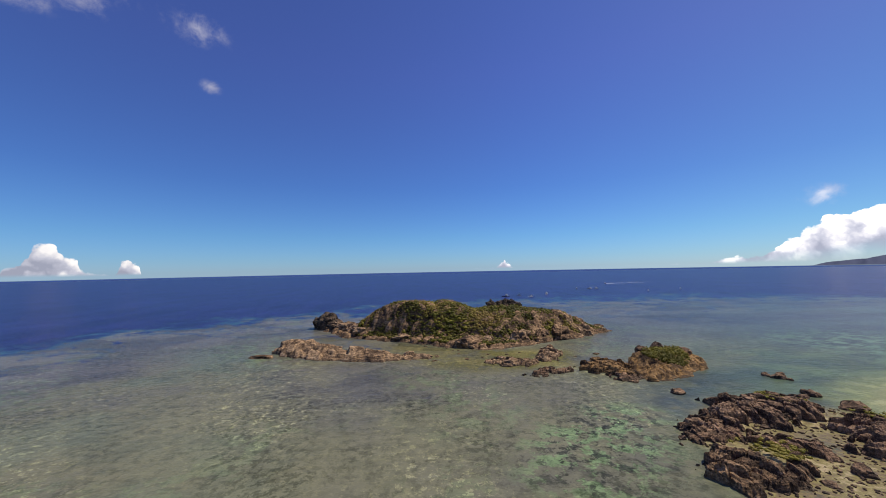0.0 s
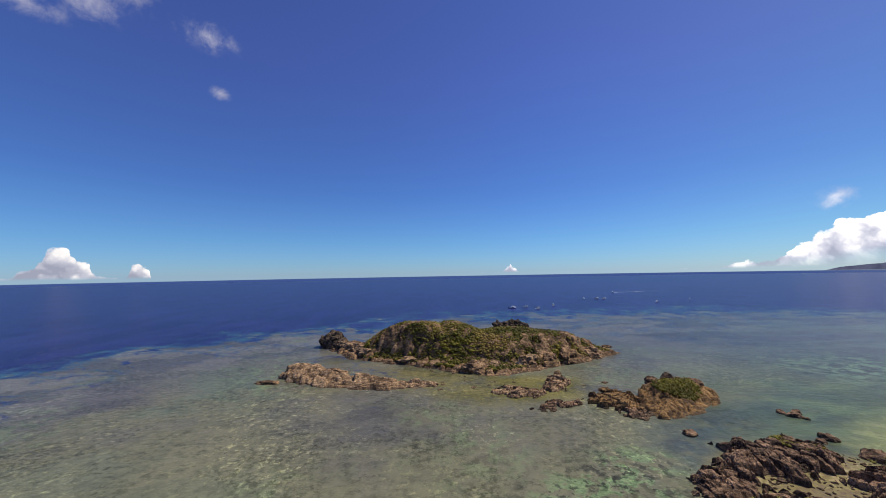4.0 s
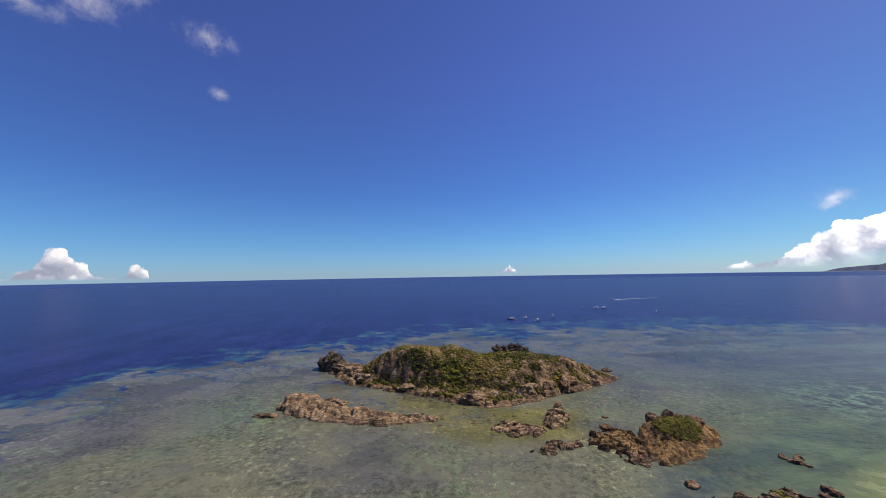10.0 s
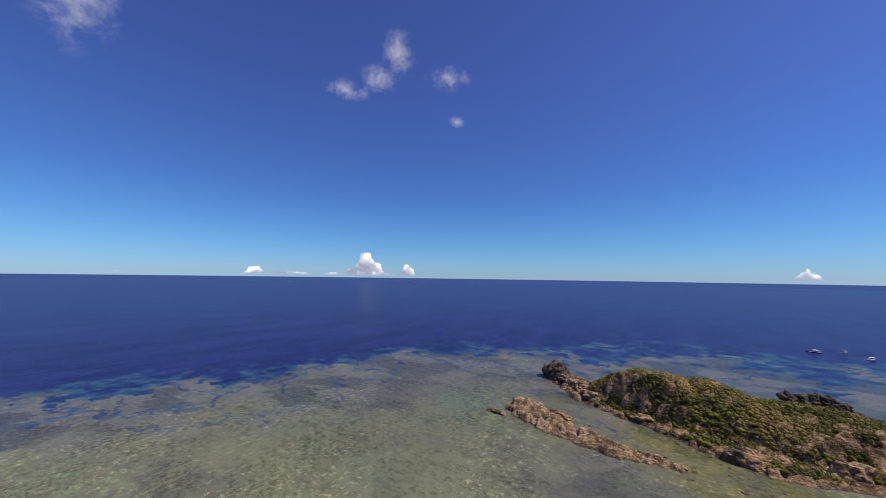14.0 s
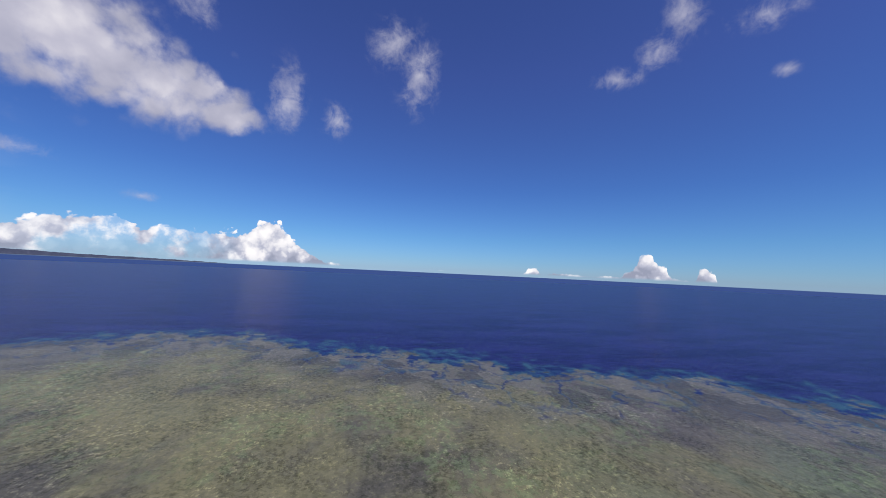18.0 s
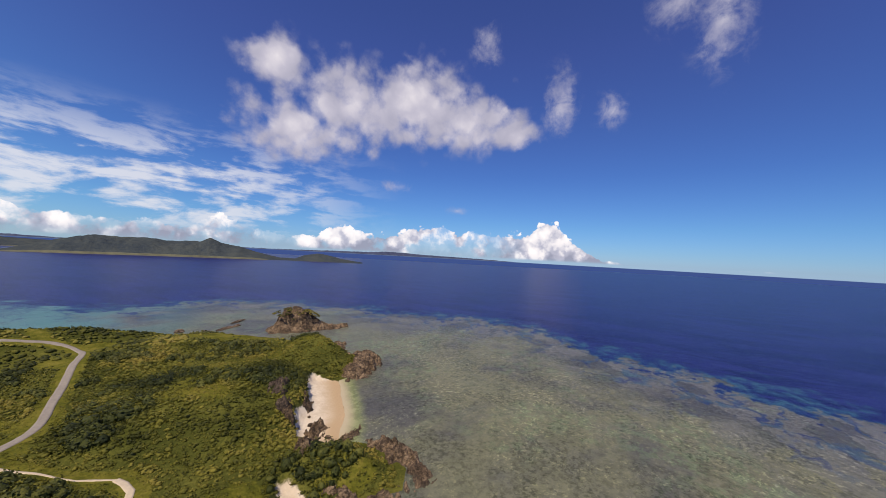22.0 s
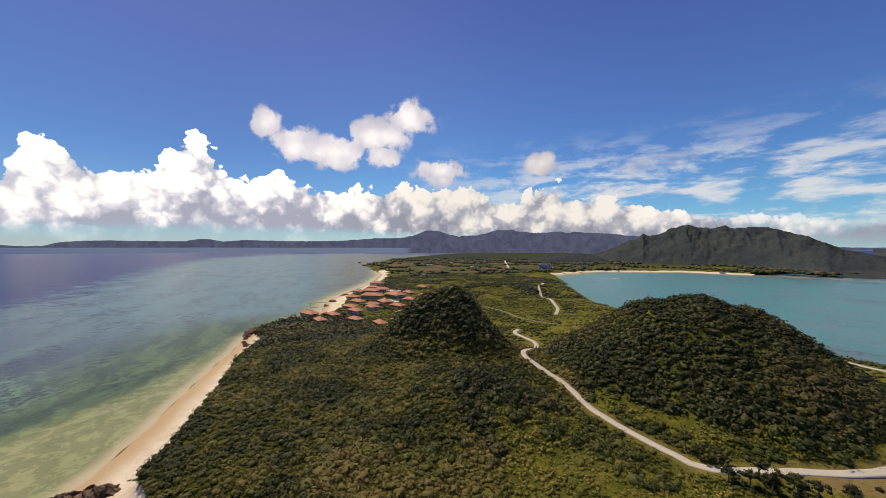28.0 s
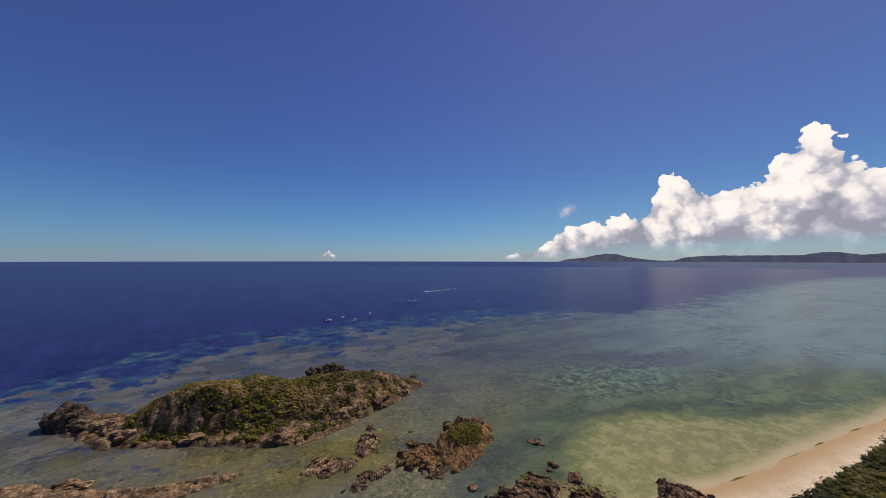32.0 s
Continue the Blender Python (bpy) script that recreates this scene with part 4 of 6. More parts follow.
# ---- far hills ----
def ridge(name, near, far, profile, mat, label, n=330, m=44, rough=0.25, foot=0.0):
    az = np.linspace(profile[0][0], profile[-1][0], n)
    el = np.interp(az, [p[0] for p in profile], [p[1] for p in profile])
    k = np.linspace(0, 1, m)
    Aa, K = np.meshgrid(np.radians(az), k, indexing="ij")
    near = np.interp(az, *near)[:, None] if isinstance(near, tuple) else near
    D = near + (far - near) * K
    crest = np.maximum(95 + far * np.tan(np.radians(el)), 2)[:, None]
    X, Y = -np.sin(Aa) * D, np.cos(Aa) * D
    wave = fbm(X / (0.05 * far), Y / (0.05 * far), 5, 41) - 0.5
    gully = ridged(np.degrees(Aa) / 2.2 + 0.6 * wave, K * 1.3, 4, 47) - 0.5
    Z = crest * (np.sin(K * math.pi / 2) ** 1.2 * (1 + (rough * 3 * wave + 0.65 * gully) * (1 - K) ** 0.8) + 0.07 * (fbm(X / 24, Y / 24, 3, 43) - 0.5) + 0.14 * (fbm(X / 90, Y / 90, 3, 49) - 0.5)) + foot
    Z[:, 0] = np.minimum(Z[:, 0], 0) - 1
    back = np.stack([X[:, -1] * 1.03, Y[:, -1] * 1.03, np.full(n, -2.0)], -1)[:, None]
    V = np.concatenate([np.stack([X, Y, Z], -1), back], 1).reshape(-1, 3)
    return tagged(new(name, mesh_of(name, V, grid_faces(n, m + 1), [mat])), label, "hills", kind="structure")


MOUNT = [(190.4, -2.6), (191.5, -1.9), (193, -1.3), (195.5, -0.7), (197.9, -0.2), (200.4, 1.0), (202.5, 1.9), (204.5, 2.4), (208, 2.65), (209.6, 2.5), (211.2, 2.95), (212.4, 2.8), (214.6, 2.0), (216.4, 1.7), (217.2, 2.15), (217.8, 1.4), (219.6, 0.6), (222, -0.5), (224.5, -1.4), (227, -2.2)]
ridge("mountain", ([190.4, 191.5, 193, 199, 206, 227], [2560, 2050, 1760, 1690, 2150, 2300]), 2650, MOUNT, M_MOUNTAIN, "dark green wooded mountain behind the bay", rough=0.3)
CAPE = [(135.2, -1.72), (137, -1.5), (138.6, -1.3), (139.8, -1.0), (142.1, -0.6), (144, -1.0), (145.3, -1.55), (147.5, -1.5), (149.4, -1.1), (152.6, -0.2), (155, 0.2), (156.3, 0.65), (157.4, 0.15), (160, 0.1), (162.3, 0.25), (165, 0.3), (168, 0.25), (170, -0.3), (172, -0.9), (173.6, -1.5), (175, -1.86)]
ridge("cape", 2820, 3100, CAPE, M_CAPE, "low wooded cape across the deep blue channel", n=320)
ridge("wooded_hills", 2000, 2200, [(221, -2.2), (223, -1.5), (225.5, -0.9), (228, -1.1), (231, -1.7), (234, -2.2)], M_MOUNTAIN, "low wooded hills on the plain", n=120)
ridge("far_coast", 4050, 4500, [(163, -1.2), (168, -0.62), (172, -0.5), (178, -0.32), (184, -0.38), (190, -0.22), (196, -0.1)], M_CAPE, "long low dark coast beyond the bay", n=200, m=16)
ridge("far_sand", 4000, 4040, [(166, -1.31), (178, -1.27), (190, -1.27), (196, -1.3)], M_SHORE, "pale strand under the low far coast", n=120, m=6)
ridge("cape_shore", 2760, 2812, [(149, -1.84), (151, -1.72), (160, -1.66), (171, -1.68), (175, -1.84)], M_SHORE, "pale shore and fields at the foot of the cape", n=160, m=6)


def antenna(az, d, base, tall):
    a = radians(az)
    ob = empty("antenna_mast", -math.sin(a) * d, math.cos(a) * d, base)
    tagged(ob, "thin pale radio mast on the mountain top", "mast", "masts on the mountain")
    bm = bmesh.new()
    bmesh.ops.create_cone(bm, segments=6, radius1=1.1, radius2=0.4, depth=tall, cap_ends=True, matrix=Matrix.Translation((0, 0, tall / 2)))
    part("mast", from_bm("mast", bm, M_CONCRETE), ob)
    for k in range(3):
        part("dish", box("dish", M_WHITE, 1.0, 0, tall * (0.5 + 0.15 * k), 1.6, 1.8, 1.8, 0.3), ob)


for az, base, tall in ((208.9, 205, 34), (209.6, 203, 30), (211.4, 220, 22)):
    antenna(az, 2640, base, tall)


# ---- rocks ----
def blocks(x, y, seed):
    """Broken rock: a random level for each block, and how near the joint between blocks is."""
    ix, iy = np.floor(x).astype(np.int64), np.floor(y).astype(np.int64)
    f1, f2, level = np.full(x.shape, 9.0), np.full(x.shape, 9.0), np.zeros(x.shape)
    for a in (-1, 0, 1):
        for b in (-1, 0, 1):
            cx, cy = ix + a, iy + b
            qx, qy = cx + 0.1 + 0.8 * lattice(cx, cy, seed), cy + 0.1 + 0.8 * lattice(cx, cy, seed + 1)
            d = np.hypot(x - qx, y - qy)
            near = d < f1
            f2 = np.where(near, f1, np.minimum(f2, d))
            level = np.where(near, lattice(cx, cy, seed + 2) + 0.5 * (lattice(cx, cy, seed + 3) - 0.5) * (x - qx) + 0.5 * (lattice(cx, cy, seed + 4) - 0.5) * (y - qy), level)
            f1 = np.where(near, d, f1)
    return level, np.clip((f2 - f1) / 0.22, 0, 1)


def crag(outline, top, cell, seed, mat, name="rock_base", rough=1.0, lean=0.6, size=4.2, gaps=1.0):
    """A craggy rock whose foot follows the outline; top gives its height over the plan."""
    p = np.array(outline, float)
    lo, hi = p.min(0) - 3, p.max(0) + 3
    X, Y = np.meshgrid(np.arange(lo[0], hi[0] + cell, cell), np.arange(lo[1], hi[1] + cell, cell), indexing="ij")
    wx, wy = X + 2.0 * (fbm(X / 4, Y / 4, 2, seed + 20) - 0.5), Y + 2.0 * (fbm(X / 4, Y / 4, 2, seed + 21) - 0.5)
    c, s = math.cos(lean), math.sin(lean)
    U, W = wx * c + wy * s, -wx * s + wy * c
    l1, j1 = blocks(U / (size * 1.5), W / size, seed)
    l2, j2 = blocks(U / (size * 0.55), W / (size * 0.36), seed + 7)
    jag = gaps * (3.6 * (l1 - 0.55) + 2.6 * (fbm(X / 5, Y / 5, 3, seed) - 0.5) + 0.8 * (l2 - 0.5))
    d = signed(X, Y, outline) + jag
    lift = np.clip(d, 0, None)
    rise = step(0, 2.2, lift)
    Z = np.where(d < 0, np.maximum(d * 0.9, -3), 0.3 + top(X, Y, lift))
    detail = rough * (1.45 * (l1 - 0.5) + 0.50 * (l2 - 0.5) - 1.2 * (1 - j1) ** 2 - 0.35 * (1 - j2) ** 2 + 0.8 * (fbm(X / 3.2, Y / 3.2, 2, seed + 30) - 0.5) + 0.22 * (ridged(X / 1.3, Y / 1.3, 3, seed + 9) - 0.5))
    Z = Z + np.where(d > 0, rise * detail, 0)
    V, Fc = np.stack([X + 0.35 * cell * (vnoise(X * 3.1, Y * 2.7, seed) - 0.5), Y + 0.35 * cell * (vnoise(X * 2.3, Y * 3.7, seed + 1) - 0.5), Z], -1).reshape(-1, 3), grid_faces(*X.shape)
    Fc = Fc[V[Fc][:, :, 2].max(1) > -0.5]
    used = np.unique(Fc)
    remap = np.zeros(len(V), np.int64)
    remap[used] = np.arange(len(used))
    return mesh_of(name, V[used], remap[Fc], [mat], smooth=cell > 0.4)


def ball(sub):
    bm = bmesh.new()
    bmesh.ops.create_icosphere(bm, subdivisions=sub, radius=1.0)
    v = np.array([q.co[:] for q in bm.verts])
    f = np.array([[q.index for q in fc.verts] for fc in bm.faces])
    bm.free()
    return v, f


BALL = {k: ball(k) for k in (1, 2, 3, 4)}


def boulder_mesh(seed, sx, sy, sz, mat, sub=3, rough=0.45):
    v, f = BALL[sub]
    out = []
    for q in v:
        q = Vector(q)
        k = 1 + rough * (noise.noise(q * 1.3 + Vector((seed * 3.1, 0, 0))) + 0.5 * noise.noise(q * 3.1 + Vector((0, seed * 1.7, 0))) + 0.28 * noise.noise(q * 7 + Vector((0, 0, seed))))
        out.append((q.x * k * sx, q.y * k * sy, max(q.z * k * sz, -0.45 * sz)))
    return mesh_of("boulder", out, f, [mat], smooth=False)


def boulder(x, y, z, sx, sy, sz, seed, mat, label, turn=0.0, name="boulder", group="", sub=3):
    ob = new(name, boulder_mesh(seed, sx, sy, sz, mat, sub))
    ob.matrix_world = pose(x, y, z, 0, 0, turn)
    return tagged(ob, label, "rock", group)


# ---- leaves ----
def leaf_clump(seed, sub, leaves):
    sub, sub_ball = max(sub, 1), sub > 0
    v, f = BALL[sub]
    rng = np.random.default_rng(seed)
    k = np.array([1 + 0.55 * noise.noise(Vector(q) * 1.7 + Vector((seed * 2.3, 0, 0))) + 0.3 * noise.noise(Vector(q) * 4 + Vector((0, seed, 0))) for q in v])
    v = v * k[:, None]
    v[:, 2] = np.maximum(v[:, 2], -0.35)
    if leaves:
        v = v * 0.8
    tris = [f]
    if not sub_ball:
        v, tris = np.zeros((0, 3)), [np.zeros((0, 3), int)]
    if leaves:
        d = rng.normal(size=(leaves, 3))
        d[:, 2] = np.abs(d[:, 2]) * 0.9 - 0.15
        d /= np.linalg.norm(d, axis=1)[:, None]
        c = d * rng.uniform(0.8, 1.4, (leaves, 1))
        a = np.cross(d, rng.normal(size=(leaves, 3)))
        a /= np.linalg.norm(a, axis=1)[:, None]
        b = np.cross(d, a) + 0.5 * d
        s = rng.uniform(0.18, 0.42, (leaves, 1)) * (1.0 if leaves < 16 else 0.68 if leaves < 40 else 0.5)
        q = np.stack([c - a * s, c + b * s * 0.8, c + a * s, c - b * s * 0.8], 1).reshape(-1, 3)
        i = len(v) + 4 * np.arange(leaves)
        tris += [np.stack([i, i + 1, i + 2], -1), np.stack([i, i + 2, i + 3], -1)]
        v = np.concatenate([v, q])
    return v, np.concatenate(tris)


def foliage(name, xs, ys, zs, size, mat, sub=1, leaves=18, seed=0, flat=0.75):
    """Many leafy clumps joined into one mesh."""
    rng = np.random.default_rng(seed)
    kinds = [leaf_clump(k + 1, sub, leaves) for k in range(7)]
    pick = rng.integers(0, 7, len(xs))
    vs, fs, base = [], [], 0
    for k, (v, f) in enumerate(kinds):
        m = np.where(pick == k)[0]
        if not len(m):
            continue
        t = rng.uniform(0, 2 * math.pi, len(m))
        sc = size[m][:, None] * rng.uniform(0.75, 1.3, (len(m), 3)) * np.array([1, 1, flat])
        p = v[None] * sc[:, None, :]
        c, s = np.cos(t)[:, None], np.sin(t)[:, None]
        q = np.stack([p[..., 0] * c - p[..., 1] * s + xs[m][:, None], p[..., 0] * s + p[..., 1] * c + ys[m][:, None], p[..., 2] + (zs[m] + size[m] * 0.2)[:, None]], -1)
        fs.append((f[None] + base + (np.arange(len(m)) * len(v))[:, None, None]).reshape(-1, 3))
        vs.append(q.reshape(-1, 3))
        base += len(m) * len(v)
    return mesh_of(name, np.concatenate(vs), np.concatenate(fs), [mat], smooth=True)


def scatter(x0, x1, y0, y1, gap, seed):
    rng = np.random.default_rng(seed)
    X, Y = np.meshgrid(np.arange(x0, x1, gap), np.arange(y0, y1, gap), indexing="ij")
    X, Y = X + rng.uniform(-1, 1, X.shape) * gap, Y + rng.uniform(-1, 1, Y.shape) * gap
    return X.ravel(), Y.ravel(), rng


# ---- the big island ----
def isle_top(x, y, d):
    body = hill(x, y, -22, 274, 52, 44, 0, 23.5, 1.0) + hill(x, y, 66, 268, 68, 36, -8, 16.5, 0.65) + hill(x, y, 26, 262, 52, 34, 0, 4)
    return 2.0 * step(0, 3, d) + step(4, 22, d) * body + step(0, 8, d) * (hill(x, y, -98, 316, 15, 13, 0, 9, 0.6) + hill(x, y, -76, 300, 22, 14, 0, 4))


island = empty("island", 0, 0, 0)
tagged(island, "rocky island with brown crags under dry green scrub", "island")
part("rock_base", crag(ISLE, isle_top, 0.7, 3, M_ROCK, size=5.0, lean=0.35, rough=1.35), island, "weathered brown rock with tan ledges")


def crag_height(x, y):
    d = np.clip(signed(x, y, ISLE), 0, None)
    return isle_top(x, y, d)


for k, (x, y, s, h) in enumerate([(62, 284, 7, 6), (54, 283, 6, 4.5), (69, 285, 5, 4.5), (95, 286, 4.5, 5), (99, 282, 4, 3.4), (83, 285, 4, 4), (44, 280, 4, 3)]):
    z = float(crag_height(np.array([x * 1.0]), np.array([y * 1.0]))[0])
    o = part("crag", boulder_mesh(k + 40, s, s * 0.8, h, M_CREST, 4, 0.6), island, "dark jagged crag on the crest")
    o.matrix_world = pose(x, y, z + 3.2, 0, 0, k * 50)
for k, (x, y, s, h) in enumerate([(-100, 317, 11, 10), (-93, 312, 8, 6)]):
    o = part("head_rock", boulder_mesh(k + 60, s, s * 0.85, h, M_CREST, 4), island, "dark rounded rock at the tip")
    o.matrix_world = pose(x, y, 3.5, 0, 0, k * 70)
for k, (x, y, s, h) in enumerate([(22, 228, 9, 7), (56, 236, 9, 8), (88, 250, 10, 7), (110, 262, 9, 6), (-64, 276, 7, 4), (34, 232, 8, 5), (74, 244, 7, 6)]):
    z = float(crag_height(np.array([x * 1.0]), np.array([y * 1.0]))[0])
    o = part("cliff_block", boulder_mesh(k + 80, s, s * 0.7, h, M_TAN if k % 2 else M_ROCK, 4), island, "grey-brown cliff block")
    o.matrix_world = pose(x, y, z - 2.5, 0, 0, k * 37)
X, Y, rng = scatter(-85, 135, 220, 312, 1.25, 4)
d = signed(X, Y, ISLE)
cover = (d > 4.2 + 8 * (fbm(X / 11, Y / 11, 3, 61) - 0.5)) & (fbm(X / 9, Y / 9, 3, 63) > 0.22) & (np.hypot(X - 57, Y - 284) > 9) & (X > -60 + 10 * (fbm(X / 8, Y / 8, 3, 68) - 0.5))
cover &= (X < 84) | (fbm(X / 7, Y / 7, 3, 66) > 0.36)
tall = fbm(X / 10, Y / 10, 3, 67)
for mat, pick, size, label in ((M_DRY, tall < 0.60, 1.05, "dry yellow-olive scrub"), (M_SCRUB, (tall >= 0.60) & (rng.uniform(size=len(X)) < 0.6), 1.6, "dark green bushes")):
    k = cover & pick
    part("scrub", foliage("scrub", X[k], Y[k], crag_height(X[k], Y[k]), size * rng.uniform(0.6, 1.35, k.sum()), mat, 1, 18, 5, 0.8), island, label)["kind"] = "stuff"

for k, (x, y, s, h) in enumerate([(-84, 300, 9, 3.0), (-74, 292, 9, 3.5), (-66, 283, 8, 3.2), (-58, 272, 8, 2.8), (-24, 252, 8, 2.0)]):
    z = float(crag_height(np.array([x * 1.0]), np.array([y * 1.0]))[0])
    o = part("ledge", boulder_mesh(k + 140, s, s * 0.55, h, M_TAN, 4, 0.55), island, "bare tan ledge above the water")
    o.matrix_world = pose(x, y, z - 0.5, 0, 0, -28 + k * 7)
spur = empty("rocky_spur")
tagged(spur, "long low spur of tan layered rock in the shallows", "rock")
part("rock_base", crag(SPUR, lambda x, y, d: 1.5 * step(0, 3, d) + 2.8 * step(2, 10, d) + hill(x, y, -86, 224, 28, 17, -30, 2.6) + hill(x, y, -46, 204, 30, 10, -10, 1.6), 0.5, 11, M_TAN, rough=1.0, lean=-0.3, size=5.2, gaps=0.85), spur, "tan layered rock")
for k, (x, y, s) in enumerate([(-72, 232, 6), (-66, 229, 4.5), (-6, 202, 3)]):
    o = part("slab", boulder_mesh(k + 100, s, s * 0.6, s * 0.35, M_TAN), spur)
    o.matrix_world = pose(x, y, 0.6, 0, 0, -25)

ISLET = [(99, 182), (93, 165), (91, 150), (102, 152), (115, 158), (134, 170), (138, 180), (126, 188), (110, 188)]
islet = empty("rock_islet")
tagged(islet, "small rocky islet with a green bush on top", "islet")


def islet_top(x, y, d):
    return 1.3 * step(0, 2.5, d) + 2.6 * step(2, 12, d) + hill(x, y, 116, 180, 24, 14, 10, 3.4) + hill(x, y, 101, 172, 12, 20, 0, 1.2)


part("rock_base", crag(ISLET, islet_top, 0.45, 17, M_OCHRE, rough=1.0, lean=1.0, gaps=0.75), islet, "ochre and dark brown rock")
for k, (x, y, s, h) in enumerate([(118, 186, 4.5, 5), (110, 187, 4, 3.5), (129, 183, 4.5, 3.5), (124, 187, 3, 3)]):
    o = part("crag", boulder_mesh(k + 120, s, s * 0.8, h, M_DARKROCK), islet)
    o.matrix_world = pose(x, y, 3.6, 0, 0, k * 60)
X, Y, rng = scatter(100, 132, 160, 186, 1.1, 6)
k = hill(X, Y, 114, 173, 12, 9, 15, 1.0) > 0.12
part("bush", foliage("bush", X[k], Y[k], islet_top(X[k], Y[k], np.clip(signed(X[k], Y[k], ISLET), 0, None)) + 0.4, rng.uniform(0.7, 1.4, k.sum()), M_TUFT, 1, 30, 9, 0.9), islet, "bright green bush")

# low rocks between the islands, and the rock flat below the rising camera
LOWS = [
    ("ochre", [(67, 170), (75, 179), (85, 182), (95, 182), (95, 171), (91, 160), (82, 160), (73, 166)], 3.6, M_OCHRE, "knobbly ochre rocks beside the islet"),
    ("slab", [(26, 188), (34, 196), (45, 192), (52, 187), (48, 179), (36, 179)], 1.9, M_TAN, "low tan rock slab in the shallows"),
    ("knob", [(53, 194), (60, 206), (68, 210), (70, 201), (64, 189), (56, 187)], 3.8, M_TAN, "tan rock in the shallows"),
    ("cap", [(66, 216), (71, 221), (73, 214), (68, 212)], 2.0, M_ROCK, "small tan rock in the shallows"),
    ("strip", [(42, 163), (48, 171), (58, 174), (66, 173), (64, 168), (55, 166), (50, 160)], 1.6, M_DARKROCK, "low dark rock strip in the shallows"),
    ("shore", [(86, 150), (100, 160), (94, 162), (82, 162), (78, 156)], 1.0, M_DARKROCK, "wet dark rock shelf"),
]
FLAT = [
    ("rim", [(97, 127), (110, 129), (125, 131), (129, 123), (129, 117), (120, 110), (113, 110), (105, 105), (98, 109), (91, 106), (92, 111), (90, 116)], 3.6, M_DARKROCK, "dark layered reef rock with a tuft of grass"),
    ("shelf", [(74, 110), (88, 114), (96, 108), (86, 99), (77, 101), (75, 95), (69, 98)], 2.6, M_DARKROCK, "dark wet rock shelf at the water's edge"),
    ("bluff", [(63, 84), (69, 89), (75, 95), (82, 94), (83, 89), (91, 84), (87, 80), (77, 77), (72, 77), (66, 77), (63, 81)], 3.6, M_ROCK, "blocky brown rock with yellow grass on top"),
    ("hump", [(87, 98), (97, 100), (104, 98), (105, 93), (100, 88), (93, 91), (90, 95)], 2.2, M_DARKROCK, "low dark rock hump on the gravel flat"),
    ("pile", [(118, 105), (134, 110), (144, 106), (133, 93), (121, 86), (112, 86), (110, 92), (117, 99)], 4.0, M_DARKROCK, "pile of dark broken rock on the gravel flat"),
    ("tail", [(95, 75), (102, 77), (110, 75), (101, 68), (96, 69), (94, 72)], 2.6, M_ROCK, "brown rock on the gravel flat"),
]
for j, (_, outline, h, mat, label) in enumerate(LOWS + FLAT):
    ob = new("reef_rock", crag(outline, lambda x, y, d, h=h: 0.36 * h * step(0, 1.2, d) + 0.4 * h * step(1, 6, d), 0.3, 200 + j * 7, mat, "reef_rock", rough=0.7 + 0.03 * h, lean=0.3 + 0.2 * j, size=3.0, gaps=1.35))
    tagged(ob, label, "rock", "rocks of the reef flat")
boulder(142, 118, 0, 4.5, 3.5, 2.4, 5, M_DARKROCK, "dark boulder on the sandy flat", 20)
boulder(100, 82.5, 0, 2.4, 2, 1.9, 6, M_DARKROCK, "dark boulder on the gravel flat")
for k, (x, y, s) in enumerate([(149, 151, 2.6), (153, 154, 2.0), (147, 155, 1.8), (151, 148, 1.2)]):
    boulder(x, y, 0, s, s * 0.8, s * 0.75, 20 + k, M_DARKROCK, "dark rock standing in shallow water", k * 40, group="rocks in the channel")
boulder(85, 187, 0, 3.4, 2.6, 1.8, 25, M_OCHRE, "ochre rock in the channel", 15)
boulder(91, 200, 0, 1.8, 1.2, 0.8, 26, M_DARKROCK, "low rock in the channel")
boulder(-105, 211, 0, 8, 3, 1.6, 27, M_ROCK, "low tan rock off the spur", -10)
boulder(136, 292, 0, 4, 3, 2.2, 28, M_ROCK, "grey rock off the island")
for k in range(80):
    a, r = random.uniform(0, 1), random.uniform(0, 1)
    x, y = 66 + 84 * a, 66 + 58 * r
    s = random.uniform(0.25, 0.6) if k % 5 else random.uniform(0.9, 1.6)
    if signed(np.array([x]), np.array([y]), FLAT_EDGE)[0] > -4:
        boulder(x, y, 0, s * 1.2, s, s * 0.7, 300 + k % 9, M_DARKROCK, "small dark stone on the gravel flat", k * 47, "stone", "stones of the gravel flat", 2)
for k in range(46):
    x, y = random.uniform(-60, 80), random.uniform(190, 232)
    s = random.uniform(0.4, 1.3)
    if -12 < signed(np.array([x]), np.array([y]), GREEN_FLAT)[0]:
        boulder(x, y, -0.1, s * 1.3, s, s * 0.55, 310 + k % 9, M_DARKROCK if k % 3 else M_ROCK, "small stone on the green tidal flat", k * 47, "stone", "stones of the tidal flat", 2)
for x0, y0, r, n, lab in ((120, 124, 7, 40, "tuft of yellow-green grass on reef rock"), (86, 90, 8, 46, "dry yellow grass on brown rock"), (137, 106, 6, 22, "yellow-green grass on broken rock")):
    a = np.random.default_rng(int(x0)).normal(size=(n, 2)) * r * 0.4
    tagged(new("grass_tuft", foliage("grass_tuft", x0 + a[:, 0], y0 + a[:, 1], np.full(n, 2.6), np.full(n, 0.75), M_TUFT, 1, 24, 3, 0.6)), lab, "grass", kind="stuff")

